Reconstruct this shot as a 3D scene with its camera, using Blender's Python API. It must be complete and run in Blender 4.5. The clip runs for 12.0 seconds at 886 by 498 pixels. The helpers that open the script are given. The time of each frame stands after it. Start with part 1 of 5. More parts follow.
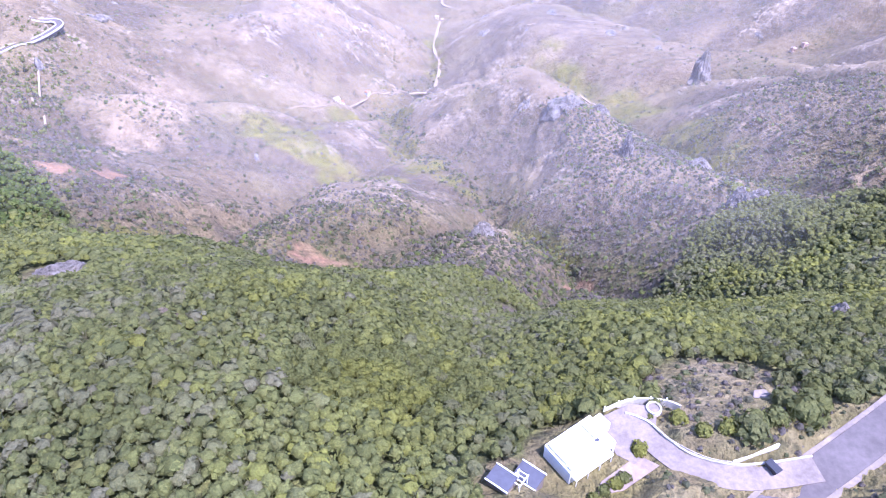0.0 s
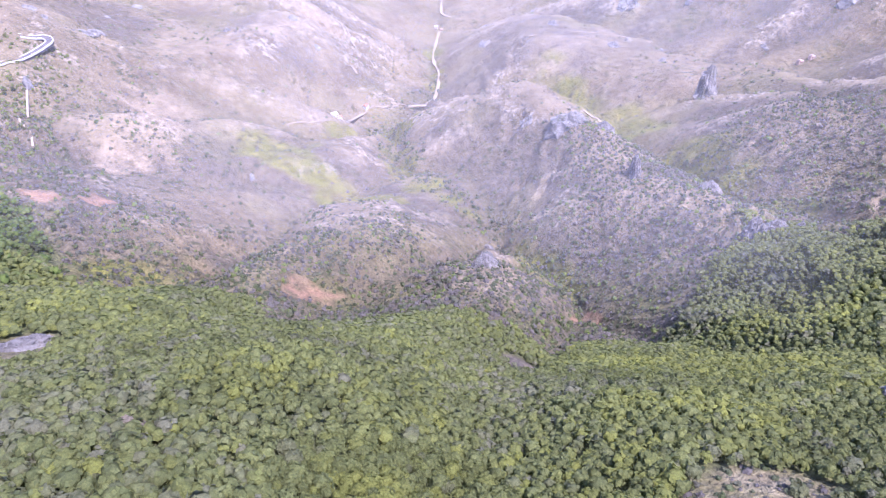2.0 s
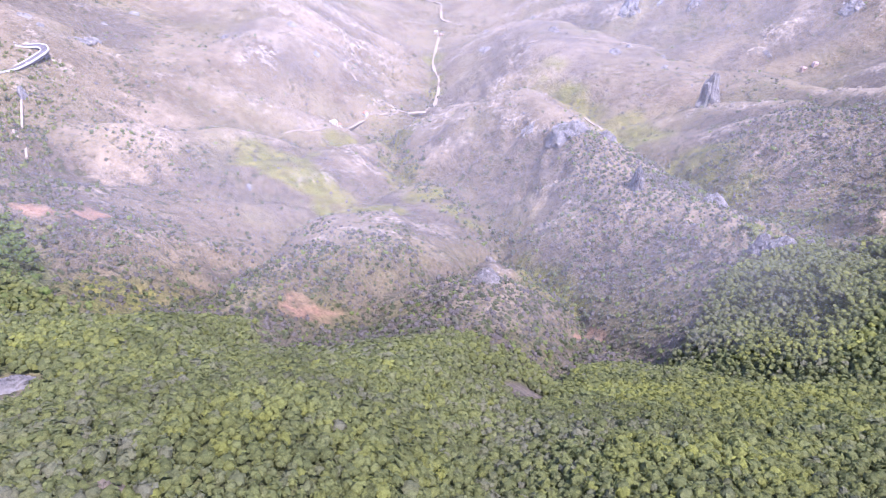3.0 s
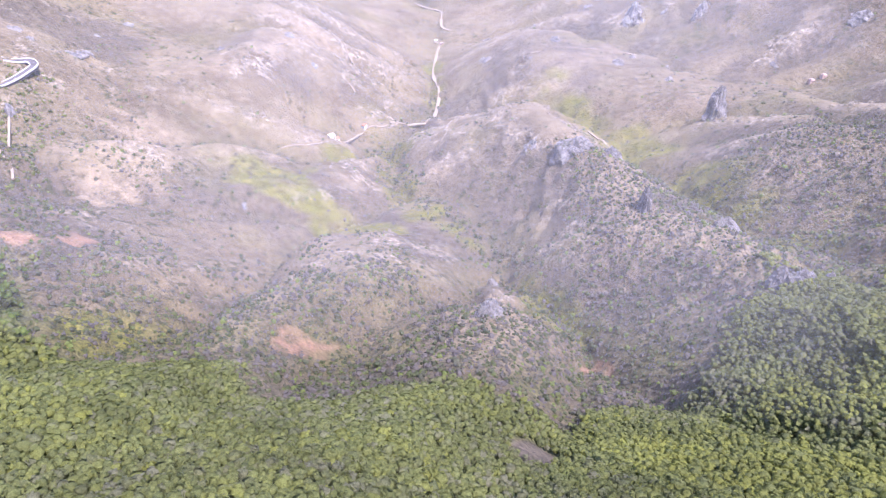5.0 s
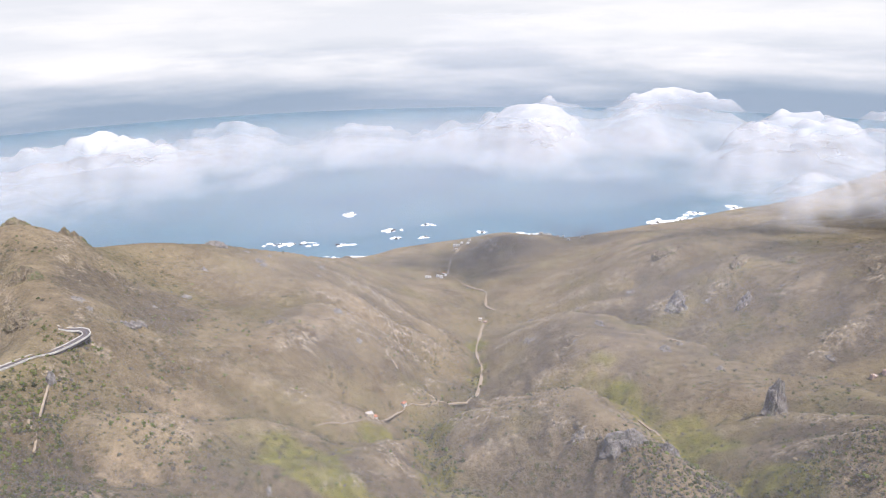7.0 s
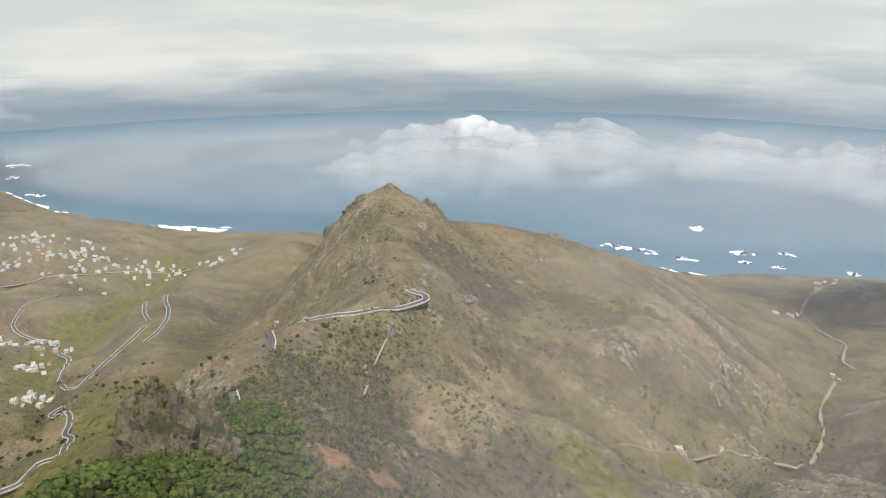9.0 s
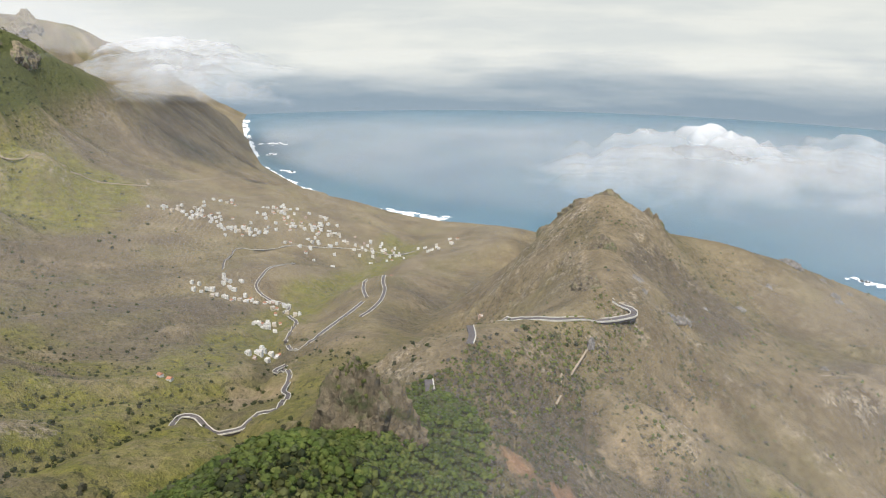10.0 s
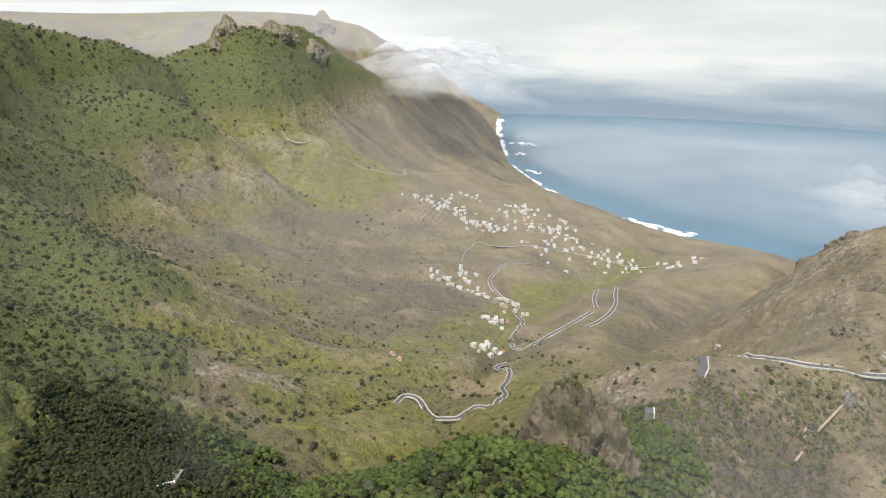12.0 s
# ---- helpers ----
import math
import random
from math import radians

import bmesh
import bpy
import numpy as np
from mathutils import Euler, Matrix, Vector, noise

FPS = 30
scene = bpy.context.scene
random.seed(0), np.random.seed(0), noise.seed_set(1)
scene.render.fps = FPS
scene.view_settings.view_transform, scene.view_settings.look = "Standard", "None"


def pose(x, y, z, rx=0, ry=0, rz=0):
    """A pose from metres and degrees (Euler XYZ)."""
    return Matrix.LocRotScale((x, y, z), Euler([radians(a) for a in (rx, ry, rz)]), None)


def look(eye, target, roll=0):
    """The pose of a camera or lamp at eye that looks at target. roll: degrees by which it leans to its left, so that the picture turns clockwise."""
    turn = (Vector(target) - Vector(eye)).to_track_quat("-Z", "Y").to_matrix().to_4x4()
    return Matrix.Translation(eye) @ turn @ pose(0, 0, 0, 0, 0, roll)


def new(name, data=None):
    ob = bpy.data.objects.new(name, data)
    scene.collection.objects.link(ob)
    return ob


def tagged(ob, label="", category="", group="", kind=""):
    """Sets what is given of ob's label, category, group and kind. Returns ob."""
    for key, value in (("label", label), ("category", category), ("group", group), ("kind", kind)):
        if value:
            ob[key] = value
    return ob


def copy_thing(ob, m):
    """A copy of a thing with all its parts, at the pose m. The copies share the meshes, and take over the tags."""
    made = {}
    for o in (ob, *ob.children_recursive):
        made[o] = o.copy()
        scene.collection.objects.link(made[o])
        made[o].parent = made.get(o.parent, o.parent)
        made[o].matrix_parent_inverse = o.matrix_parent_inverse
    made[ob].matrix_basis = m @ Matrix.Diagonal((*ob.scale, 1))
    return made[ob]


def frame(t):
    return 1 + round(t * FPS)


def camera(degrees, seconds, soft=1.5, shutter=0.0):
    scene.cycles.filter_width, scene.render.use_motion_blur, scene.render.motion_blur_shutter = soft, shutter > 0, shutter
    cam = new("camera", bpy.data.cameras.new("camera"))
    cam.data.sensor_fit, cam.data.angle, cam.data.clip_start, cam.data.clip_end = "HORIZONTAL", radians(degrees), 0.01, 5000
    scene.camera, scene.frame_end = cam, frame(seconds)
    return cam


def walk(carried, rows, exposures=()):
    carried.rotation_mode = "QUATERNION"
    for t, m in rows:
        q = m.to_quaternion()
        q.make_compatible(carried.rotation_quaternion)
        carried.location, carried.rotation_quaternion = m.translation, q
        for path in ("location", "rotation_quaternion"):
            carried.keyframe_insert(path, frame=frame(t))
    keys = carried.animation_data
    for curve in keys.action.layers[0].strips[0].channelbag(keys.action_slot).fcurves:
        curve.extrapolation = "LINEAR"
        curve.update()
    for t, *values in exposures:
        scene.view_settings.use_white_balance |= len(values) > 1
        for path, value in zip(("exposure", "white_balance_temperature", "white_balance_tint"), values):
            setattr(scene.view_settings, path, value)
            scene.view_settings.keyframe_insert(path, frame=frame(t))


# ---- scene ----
cam = camera(64.21, 12.0, soft=1.1)

PATH = [
    (0, (-0.15, -0.13, 799.43), (-0.51, 72.85, 731.07), -1.34),
    (0.5, (-0.39, 6.24, 799.12), (-0.75, 79.32, 730.86), -1.37),
    (1, (-0.53, 12.86, 799.27), (-0.87, 86.06, 731.15), -1.39),
    (1.5, (-0.81, 19.81, 798.89), (-1.12, 93.08, 730.82), -1.43),
    (2, (-1.13, 26.69, 798.64), (-1.40, 100.07, 730.71), -1.47),
    (2.5, (-1.21, 32.86, 798.62), (-1.48, 106.36, 730.82), -1.49),
    (3, (-1.24, 39.51, 798.47), (-1.49, 113.13, 730.80), -1.49),
    (5, (-1.36, 65.54, 796.90), (-1.61, 139.49, 729.59), -1.54),
    (5.2, (-1.48, 68.51, 797.06), (-1.50, 141.41, 728.60), -1.24),
    (5.3, (-1.53, 70.00, 797.14), (-1.45, 144.78, 730.74), -1.09),
    (5.4, (-1.59, 71.49, 797.21), (-1.38, 150.19, 735.52), -0.94),
    (5.5, (-1.61, 72.95, 797.24), (-1.49, 154.80, 739.79), -1.39),
    (5.6, (-1.58, 74.37, 797.17), (-1.32, 160.71, 746.71), -1.35),
    (5.7, (-1.55, 75.79, 797.09), (-1.14, 165.36, 752.63), -1.30),
    (5.8, (-1.51, 77.22, 797.02), (-0.95, 169.67, 758.92), -1.25),
    (6, (-1.44, 80.06, 796.88), (-0.58, 173.63, 761.63), -1.15),
    (6.5, (-1.52, 86.45, 796.22), (-2.34, 180.03, 760.97), -1.19),
    (6.7, (-1.80, 89.12, 795.85), (-4.19, 182.69, 760.64), -1.14),
    (8.3, (-8.62, 114.32, 790.60), (-40.08, 202.62, 755.75), -0.46),
    (8.5, (-9.60, 116.61, 790.40), (-46.22, 202.90, 755.57), -0.40),
    (9, (-11.59, 122.09, 790.01), (-61.40, 201.54, 755.26), -0.22),
    (9.5, (-13.65, 127.89, 790.05), (-75.00, 198.79, 755.27), -0.11),
    (10, (-16.03, 132.90, 790.42), (-88.28, 192.63, 755.61), -0.08),
    (10.5, (-18.57, 137.72, 790.56), (-94.35, 193.17, 756.18), -0.16),
    (11, (-22.29, 141.22, 790.72), (-98.05, 196.64, 756.24), -0.85),
    (11.5, (-22.18, 140.94, 791.33), (-103.86, 187.23, 756.90), -0.71),
    (12, (-20.98, 139.60, 792.43), (-109.61, 170.63, 758.03), -0.36),
]
walk(cam, [(t, look(eye, target, roll)) for t, eye, target, roll in PATH],
     exposures=((0, 2.36, 5180, 41), (3, 2.3, 5380, 39), (5.0, 2.26, 5580, 34), (5.6, 1.98, 5700, 27), (6.7, 1.48, 6300, 19), (8.3, 1.0, 6850, 7), (12.0, 1.24, 6700, 7)))
# ---- end of walk ----

# ---- world, sun and exposure ----
world = bpy.data.worlds.new("daylight")
scene.world = world
world.use_nodes = True
wn, wl = world.node_tree.nodes, world.node_tree.links
sky = wn.new("ShaderNodeTexSky")
sky.sky_type = "NISHITA"
sky.sun_disc = False
SUN = Vector((0.36, -0.32, 1.0)).normalized()
sky.sun_elevation = math.asin(SUN.z)
sky.sun_rotation = math.atan2(SUN.x, SUN.y)
sky.altitude = 800
wl.new(sky.outputs[0], wn["Background"].inputs["Color"])
wn["Background"].inputs["Strength"].default_value = 0.14
sun = new("sun", bpy.data.lights.new("sun", "SUN"))
scene.cycles.transparent_max_bounces = 32
sun.data.energy, sun.data.angle, sun.data.color = 3.0, radians(0.6), (1.0, 0.95, 0.87)
sun.matrix_world = look((0, 0, 2000), Vector((0, 0, 2000)) - SUN)

# ---- materials ----
def material(name, colour=(0.5, 0.5, 0.5), rough=0.8):
    m = bpy.data.materials.new(name)
    m.use_nodes = True
    p = m.node_tree.nodes["Principled BSDF"]
    p.inputs["Base Color"].default_value = (*colour, 1)
    p.inputs["Roughness"].default_value = rough
    p.inputs["Specular IOR Level"].default_value = 0.25
    return m, p


class Nodes:
    """Short hand for the nodes of one material."""

    def __init__(self, m):
        self.n, self.l = m.node_tree.nodes, m.node_tree.links
        self.where = self.n.new("ShaderNodeTexCoord").outputs["Object"]

    def put(self, socket, value):
        if isinstance(value, bpy.types.NodeSocket):
            self.l.new(value, socket)
        elif isinstance(value, tuple):
            socket.default_value = (*value, 1)[: len(socket.default_value)]
        else:
            socket.default_value = value

    def noise(self, metres, detail=3.0, rough=0.6, stretch=(1, 1, 1), low=0.3, high=0.7):
        m = self.n.new("ShaderNodeMapping")
        self.put(m.inputs["Vector"], self.where)
        m.inputs["Scale"].default_value = [s / metres for s in stretch]
        t = self.n.new("ShaderNodeTexNoise")
        self.put(t.inputs["Vector"], m.outputs[0])
        t.inputs["Scale"].default_value, t.inputs["Detail"].default_value, t.inputs["Roughness"].default_value = 1.0, detail, rough
        return self.ramp(t.outputs["Fac"], low, high)

    def cells(self, metres, low, high):
        t = self.n.new("ShaderNodeTexVoronoi")
        self.put(t.inputs["Vector"], self.where)
        t.inputs["Scale"].default_value = 1 / metres
        return self.ramp(t.outputs["Distance"], low, high)

    def ramp(self, value, low, high, a=0.0, b=1.0):
        r = self.n.new("ShaderNodeMapRange")
        self.put(r.inputs["Value"], value)
        for key, v in zip(("From Min", "From Max", "To Min", "To Max"), (low, high, a, b)):
            r.inputs[key].default_value = v
        return r.outputs[0]

    def maths(self, op, a, b=0.0):
        m = self.n.new("ShaderNodeMath")
        m.operation = op
        self.put(m.inputs[0], a)
        self.put(m.inputs[1], b)
        return m.outputs[0]

    def mix(self, fac, a, b):
        m = self.n.new("ShaderNodeMix")
        m.data_type = "RGBA"
        self.put(m.inputs[0], fac)
        self.put(m.inputs[6], a)
        self.put(m.inputs[7], b)
        return m.outputs[2]

    def scale(self, colour, value):
        m = self.n.new("ShaderNodeVectorMath")
        m.operation = "SCALE"
        self.put(m.inputs[0], colour)
        self.put(m.inputs["Scale"], value)
        return m.outputs[0]

    def field(self, name):
        a = self.n.new("ShaderNodeAttribute")
        a.attribute_name = name
        return a.outputs["Fac"]

    def island(self):
        return self.n.new("ShaderNodeNewGeometry").outputs["Random Per Island"]

    def one(self):
        return self.n.new("ShaderNodeObjectInfo").outputs["Random"]

    def bump(self, p, height, strength, distance):
        b = self.n.new("ShaderNodeBump")
        b.inputs["Strength"].default_value, b.inputs["Distance"].default_value = strength, distance
        self.put(b.inputs["Height"], height)
        self.l.new(b.outputs[0], p.inputs["Normal"])


def ground_material():
    m, p = material("hillside", rough=0.95)
    k = Nodes(m)
    grit, clod, lump = k.noise(1.6, 5, 0.7), k.noise(7, 5, 0.7), k.noise(22, 5, 0.7)
    earth = k.mix(k.noise(110, 9, 0.62, low=0.36, high=0.64), (0.118, 0.088, 0.05), (0.208, 0.16, 0.09))
    earth = k.mix(k.maths("MULTIPLY", k.noise(17, 7, 0.7, low=0.5, high=0.7), 0.55), earth, (0.265, 0.208, 0.128))
    terrace = k.n.new("ShaderNodeTexWave")
    terrace.bands_direction, terrace.wave_profile = "Z", "SIN"
    terrace.inputs["Scale"].default_value, terrace.inputs["Distortion"].default_value = 0.2, 2.0
    terrace.inputs["Detail Scale"].default_value = 0.4
    k.put(terrace.inputs["Vector"], k.where)
    wall = k.maths("MULTIPLY", k.ramp(terrace.outputs["Fac"], 0.72, 0.95), k.field("terrace"))
    earth = k.mix(k.maths("MULTIPLY", wall, 0.32), earth, (0.36, 0.3, 0.2))
    # dark low heath that clothes whole hillsides
    heath = k.maths("MULTIPLY", k.field("heath"), k.ramp(k.noise(60, 7, 0.65), 0.1, 0.6, 0.35, 1.0))
    earth = k.mix(heath, earth, k.mix(clod, (0.084, 0.068, 0.048), (0.136, 0.106, 0.07)))
    grass = k.mix(k.noise(16, 5, 0.65), (0.088, 0.092, 0.018), (0.2, 0.178, 0.04))
    c = k.mix(k.maths("MULTIPLY", k.field("green"), k.ramp(k.noise(30, 6, 0.7), 0.1, 0.7, 0.35, 1.0)), earth, grass)
    rock = k.mix(k.noise(5, 7, 0.75, (1, 1, 0.4), 0.4, 0.6), (0.1, 0.08, 0.058), (0.4, 0.325, 0.225))
    c = k.mix(k.maths("MULTIPLY", k.field("rock"), k.noise(13, 7, 0.75, low=0.47, high=0.53)), c, rock)
    c = k.mix(k.maths("MULTIPLY", k.field("ochre"), k.ramp(clod, 0.0, 0.5, 0.5, 1.0)), c, (0.28, 0.212, 0.13))
    c = k.mix(k.field("red"), c, (0.29, 0.165, 0.095))
    # scrub too far off to stand singly: small bushes and clumps
    bush = k.maths("MULTIPLY", k.ramp(k.cells(7.5, 0.14, 0.26), 0, 1, 1, 0), k.noise(45, 4, low=0.4, high=0.55))
    small = k.maths("MULTIPLY", k.ramp(k.cells(3.4, 0.16, 0.3), 0, 1, 0.75, 0), k.noise(70, 5, low=0.45, high=0.6))
    clump = k.maths("MULTIPLY", k.noise(11, 6, 0.65, low=0.57, high=0.61), 0.85)
    bush = k.maths("MULTIPLY", k.maths("MAXIMUM", k.maths("MAXIMUM", bush, small), clump), k.field("bush"))
    c = k.mix(bush, c, k.mix(grit, (0.045, 0.045, 0.02), (0.088, 0.082, 0.036)))
    c = k.mix(k.field("forest"), c, k.mix(grit, (0.06, 0.066, 0.022), (0.12, 0.125, 0.038)))
    c = k.scale(c, k.ramp(grit, 0, 1, 0.66, 1.3))
    c = k.scale(c, k.ramp(clod, 0, 1, 0.8, 1.18))
    k.put(p.inputs["Base Color"], c)
    k.bump(p, k.maths("ADD", k.maths("MULTIPLY", lump, 4.0), k.maths("ADD", k.maths("MULTIPLY", clod, 2.0), grit)), 0.8, 1.4)
    return m


def leaf_material(name, dark, light, yellow, grey):
    m, p = material(name, rough=0.65)
    k = Nodes(m)
    c = k.mix(k.island(), dark, light)
    c = k.mix(k.ramp(k.field("tone"), 0.5, 0.9), c, yellow)
    c = k.mix(k.ramp(k.field("tone"), 0.35, 0.05), c, grey)
    leaf = k.noise(0.4, 4, 0.75)
    c = k.scale(c, k.ramp(leaf, 0, 1, 0.6, 1.35))
    c = k.scale(c, k.ramp(k.noise(38, 5, 0.65), 0, 1, 0.72, 1.2))
    k.bump(p, leaf, 0.7, 0.35)
    k.put(p.inputs["Base Color"], c)
    thin, both = k.n.new("ShaderNodeBsdfTranslucent"), k.n.new("ShaderNodeMixShader")
    k.put(thin.inputs["Color"], c)
    both.inputs[0].default_value = 0.42
    k.l.new(p.outputs[0], both.inputs[1])
    k.l.new(thin.outputs[0], both.inputs[2])
    k.l.new(both.outputs[0], k.n["Material Output"].inputs[0])
    return m


def rock_material(name, dark, light, moss=0.3):
    m, p = material(name, rough=0.92)
    k = Nodes(m)
    c = k.mix(k.noise(7, 6, 0.7, (1, 1, 0.5)), dark, light)
    c = k.mix(k.maths("MULTIPLY", k.noise(14, 5, 0.65, low=0.5, high=0.62), moss), c, (0.1, 0.11, 0.045))
    c = k.mix(k.ramp(k.cells(3.5, 0.0, 0.14), 0, 1, 0.6, 0), c, (0.045, 0.038, 0.032))
    k.put(p.inputs["Base Color"], c)
    k.bump(p, k.noise(3.0, 6, 0.75), 1.0, 1.5)
    return m


def plain_material(name, colour, rough=0.85, grain_size=0.6, vary=0.18, bump=0.05):
    """Paint, concrete, tar: one colour with stains and grain."""
    m, p = material(name, colour, rough)
    k = Nodes(m)
    c = k.scale(colour, k.ramp(k.noise(grain_size * 6, 4), 0, 1, 1 - vary, 1 + vary * 0.6))
    c = k.scale(c, k.ramp(k.noise(grain_size, 3), 0, 1, 1 - vary * 0.6, 1 + vary * 0.4))
    k.put(p.inputs["Base Color"], c)
    k.bump(p, k.noise(grain_size, 3), 0.4, bump)
    return m


def sea_material():
    m, p = material("sea_water", rough=0.28)
    k = Nodes(m)
    c = k.mix(k.noise(380, 4), (0.032, 0.09, 0.14), (0.048, 0.122, 0.165))
    k.put(p.inputs["Base Color"], c)
    k.bump(p, k.noise(14, 5, 0.7), 0.35, 1.2)
    return m


def haze_cloud_material(name, colour, strength_field, size, soft=0.5):
    """For clouds and for sheets that imitate haze: white, letting part of the light by."""
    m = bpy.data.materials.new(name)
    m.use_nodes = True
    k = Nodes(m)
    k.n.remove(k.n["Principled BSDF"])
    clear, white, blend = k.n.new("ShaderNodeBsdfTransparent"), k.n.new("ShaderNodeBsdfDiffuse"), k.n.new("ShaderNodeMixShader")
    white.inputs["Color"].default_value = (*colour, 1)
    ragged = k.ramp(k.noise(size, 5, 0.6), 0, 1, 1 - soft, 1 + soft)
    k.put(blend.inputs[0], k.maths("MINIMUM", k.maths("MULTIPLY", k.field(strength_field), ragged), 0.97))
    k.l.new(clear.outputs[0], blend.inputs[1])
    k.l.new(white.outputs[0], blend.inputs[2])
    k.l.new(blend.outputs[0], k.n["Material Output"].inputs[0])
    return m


GROUND = ground_material()
SEA = sea_material()
LAUREL = leaf_material("laurel_leaves", (0.1, 0.112, 0.034), (0.175, 0.187, 0.056), (0.205, 0.212, 0.042), (0.165, 0.16, 0.088))
# Leaf colours darkened to hold the cloud shade over the western slopes.
SHADE_TONED = leaf_material("shade_toned_leaves", (0.03, 0.038, 0.014), (0.066, 0.075, 0.024), (0.12, 0.12, 0.03), (0.07, 0.066, 0.04))
FRESH = leaf_material("fresh_leaves", (0.06, 0.088, 0.018), (0.13, 0.17, 0.036), (0.17, 0.185, 0.05), (0.11, 0.11, 0.06))
SCRUB = leaf_material("scrub_leaves", (0.06, 0.07, 0.03), (0.12, 0.13, 0.06), (0.16, 0.19, 0.05), (0.145, 0.125, 0.105))
BARK = plain_material("bark", (0.11, 0.085, 0.065), 0.9, 0.3, 0.35)
CRAG = rock_material("crag_rock", (0.075, 0.06, 0.042), (0.27, 0.215, 0.14), 0.85)
GREYROCK = rock_material("grey_rock", (0.06, 0.052, 0.047), (0.32, 0.29, 0.255), 0.3)
PALEROCK = rock_material("pale_rock", (0.11, 0.088, 0.062), (0.33, 0.27, 0.19), 0.15)
SEAROCK = rock_material("sea_rock", (0.03, 0.028, 0.026), (0.08, 0.07, 0.06), 0.0)
TAR = plain_material("worn_asphalt", (0.092, 0.08, 0.076), 0.9, 1.2, 0.25)
CONCRETE = plain_material("pale_concrete", (0.17, 0.142, 0.122), 0.9, 0.8, 0.3)
PARAPET = plain_material("whitewashed_parapet", (0.43, 0.4, 0.34), 0.85, 0.9, 0.3)
WHITE = plain_material("white_paint", (0.66, 0.66, 0.61), 0.75, 0.7, 0.1)
VILLAGE = plain_material("weathered_whitewash", (0.58, 0.565, 0.52), 0.85, 0.8, 0.2)
CREAM = plain_material("cream_paint", (0.44, 0.38, 0.29), 0.8, 0.7, 0.12)
PINK = plain_material("faded_pink_paint", (0.4, 0.28, 0.22), 0.8, 0.7, 0.14)
ROOF = plain_material("roof_screed", (0.4, 0.37, 0.33), 0.9, 0.9, 0.2)
TILE = plain_material("clay_tile", (0.36, 0.17, 0.1), 0.85, 0.5, 0.3)
DARK = plain_material("dark_opening", (0.035, 0.035, 0.04), 0.35, 0.5, 0.1)
SLATE = plain_material("grey_sheet_roof", (0.06, 0.062, 0.075), 0.8, 0.9, 0.2)
STEEL = plain_material("galvanised_steel", (0.42, 0.43, 0.44), 0.45, 0.3, 0.15)
EARTH = plain_material("reddish_yard_earth", (0.2, 0.158, 0.135), 0.95, 0.8, 0.25, 0.15)
FOAM = plain_material("sea_foam", (0.82, 0.85, 0.86), 0.8, 5.0, 0.15)
TRACK = plain_material("dirt_track", (0.25, 0.2, 0.14), 0.95, 1.5, 0.2)
# Pale see-through white for the sheets that stand in for haze.
HAZE_SHEET = haze_cloud_material("mist", (0.5, 0.485, 0.49), "veil", 420, 0.25)
CLOUD = haze_cloud_material("cloud", (0.465, 0.465, 0.46), "veil", 150, 0.3)

# ---- the lie of the land: crests, streams and slopes, in metres above the sea ----
def hash2(ix, iy, seed):
    h = (ix.astype(np.int64) * 374761393 + iy.astype(np.int64) * 668265263 + seed * 974634777) & 0xFFFFFFFF
    h = ((h ^ (h >> 13)) * 1274126177) & 0xFFFFFFFF
    return ((h ^ (h >> 16)) & 0xFFFF) / 65535.0


def grain(x, y, size, seed):
    """Smooth gradient noise in -1..1 at the given size."""
    x, y = x / size, y / size
    ix, iy = np.floor(x), np.floor(y)
    fx, fy = x - ix, y - iy
    u, v = fx * fx * fx * (fx * (fx * 6 - 15) + 10), fy * fy * fy * (fy * (fy * 6 - 15) + 10)

    def corner(dx, dy):
        a = hash2(ix + dx, iy + dy, seed) * 2 * np.pi
        return np.cos(a) * (fx - dx) + np.sin(a) * (fy - dy)

    low = corner(0, 0) * (1 - u) + corner(1, 0) * u
    high = corner(0, 1) * (1 - u) + corner(1, 1) * u
    return 1.5 * (low * (1 - v) + high * v)


def fbm(x, y, size, octaves, seed):
    total, weight = 0.0, 1.0
    for n in range(octaves):
        total = total + weight * grain(x, y, size / 2**n, seed + n)
        weight *= 0.5
    return total


FORMS = []


def form(*points, step=75):
    """A crest, stream or slope line through these places."""
    for a, b in zip(points, points[1:]):
        n = max(1, int(math.dist(a[:2], b[:2]) / step))
        FORMS.extend(tuple(p + (q - p) * i / n for p, q in zip(a, b)) for i in range(n))
    FORMS.append(points[-1])


# the main ridge with the road, and its back slope
form((1300, 250, 720), (900, 150, 700), (600, 90, 695), (350, 60, 690), (200, 66, 687), (110, 72, 684), (60, 62, 683), (26, 68, 682), (-10, 62, 685), (-61, 88, 686), step=45)
form((-10, 62, 685), (-110, 30, 684), (-210, 10, 668), (-330, -30, 660), (-600, -150, 690), (-1000, -260, 730), (-1500, -330, 760), (-1883, -236, 744), (-2055, -119, 690),
     (-2163, -42, 660), (-2270, 78, 615), (-2371, 159, 633), (-2467, 270, 690), (-2550, 400, 672), (-2639, 548, 686), (-2690, 650, 610), (-2911, 946, 402))
form((1300, -200, 560), (600, -300, 500), (0, -260, 500), (-600, -520, 520), (-1500, -640, 560), (-2600, -300, 560))
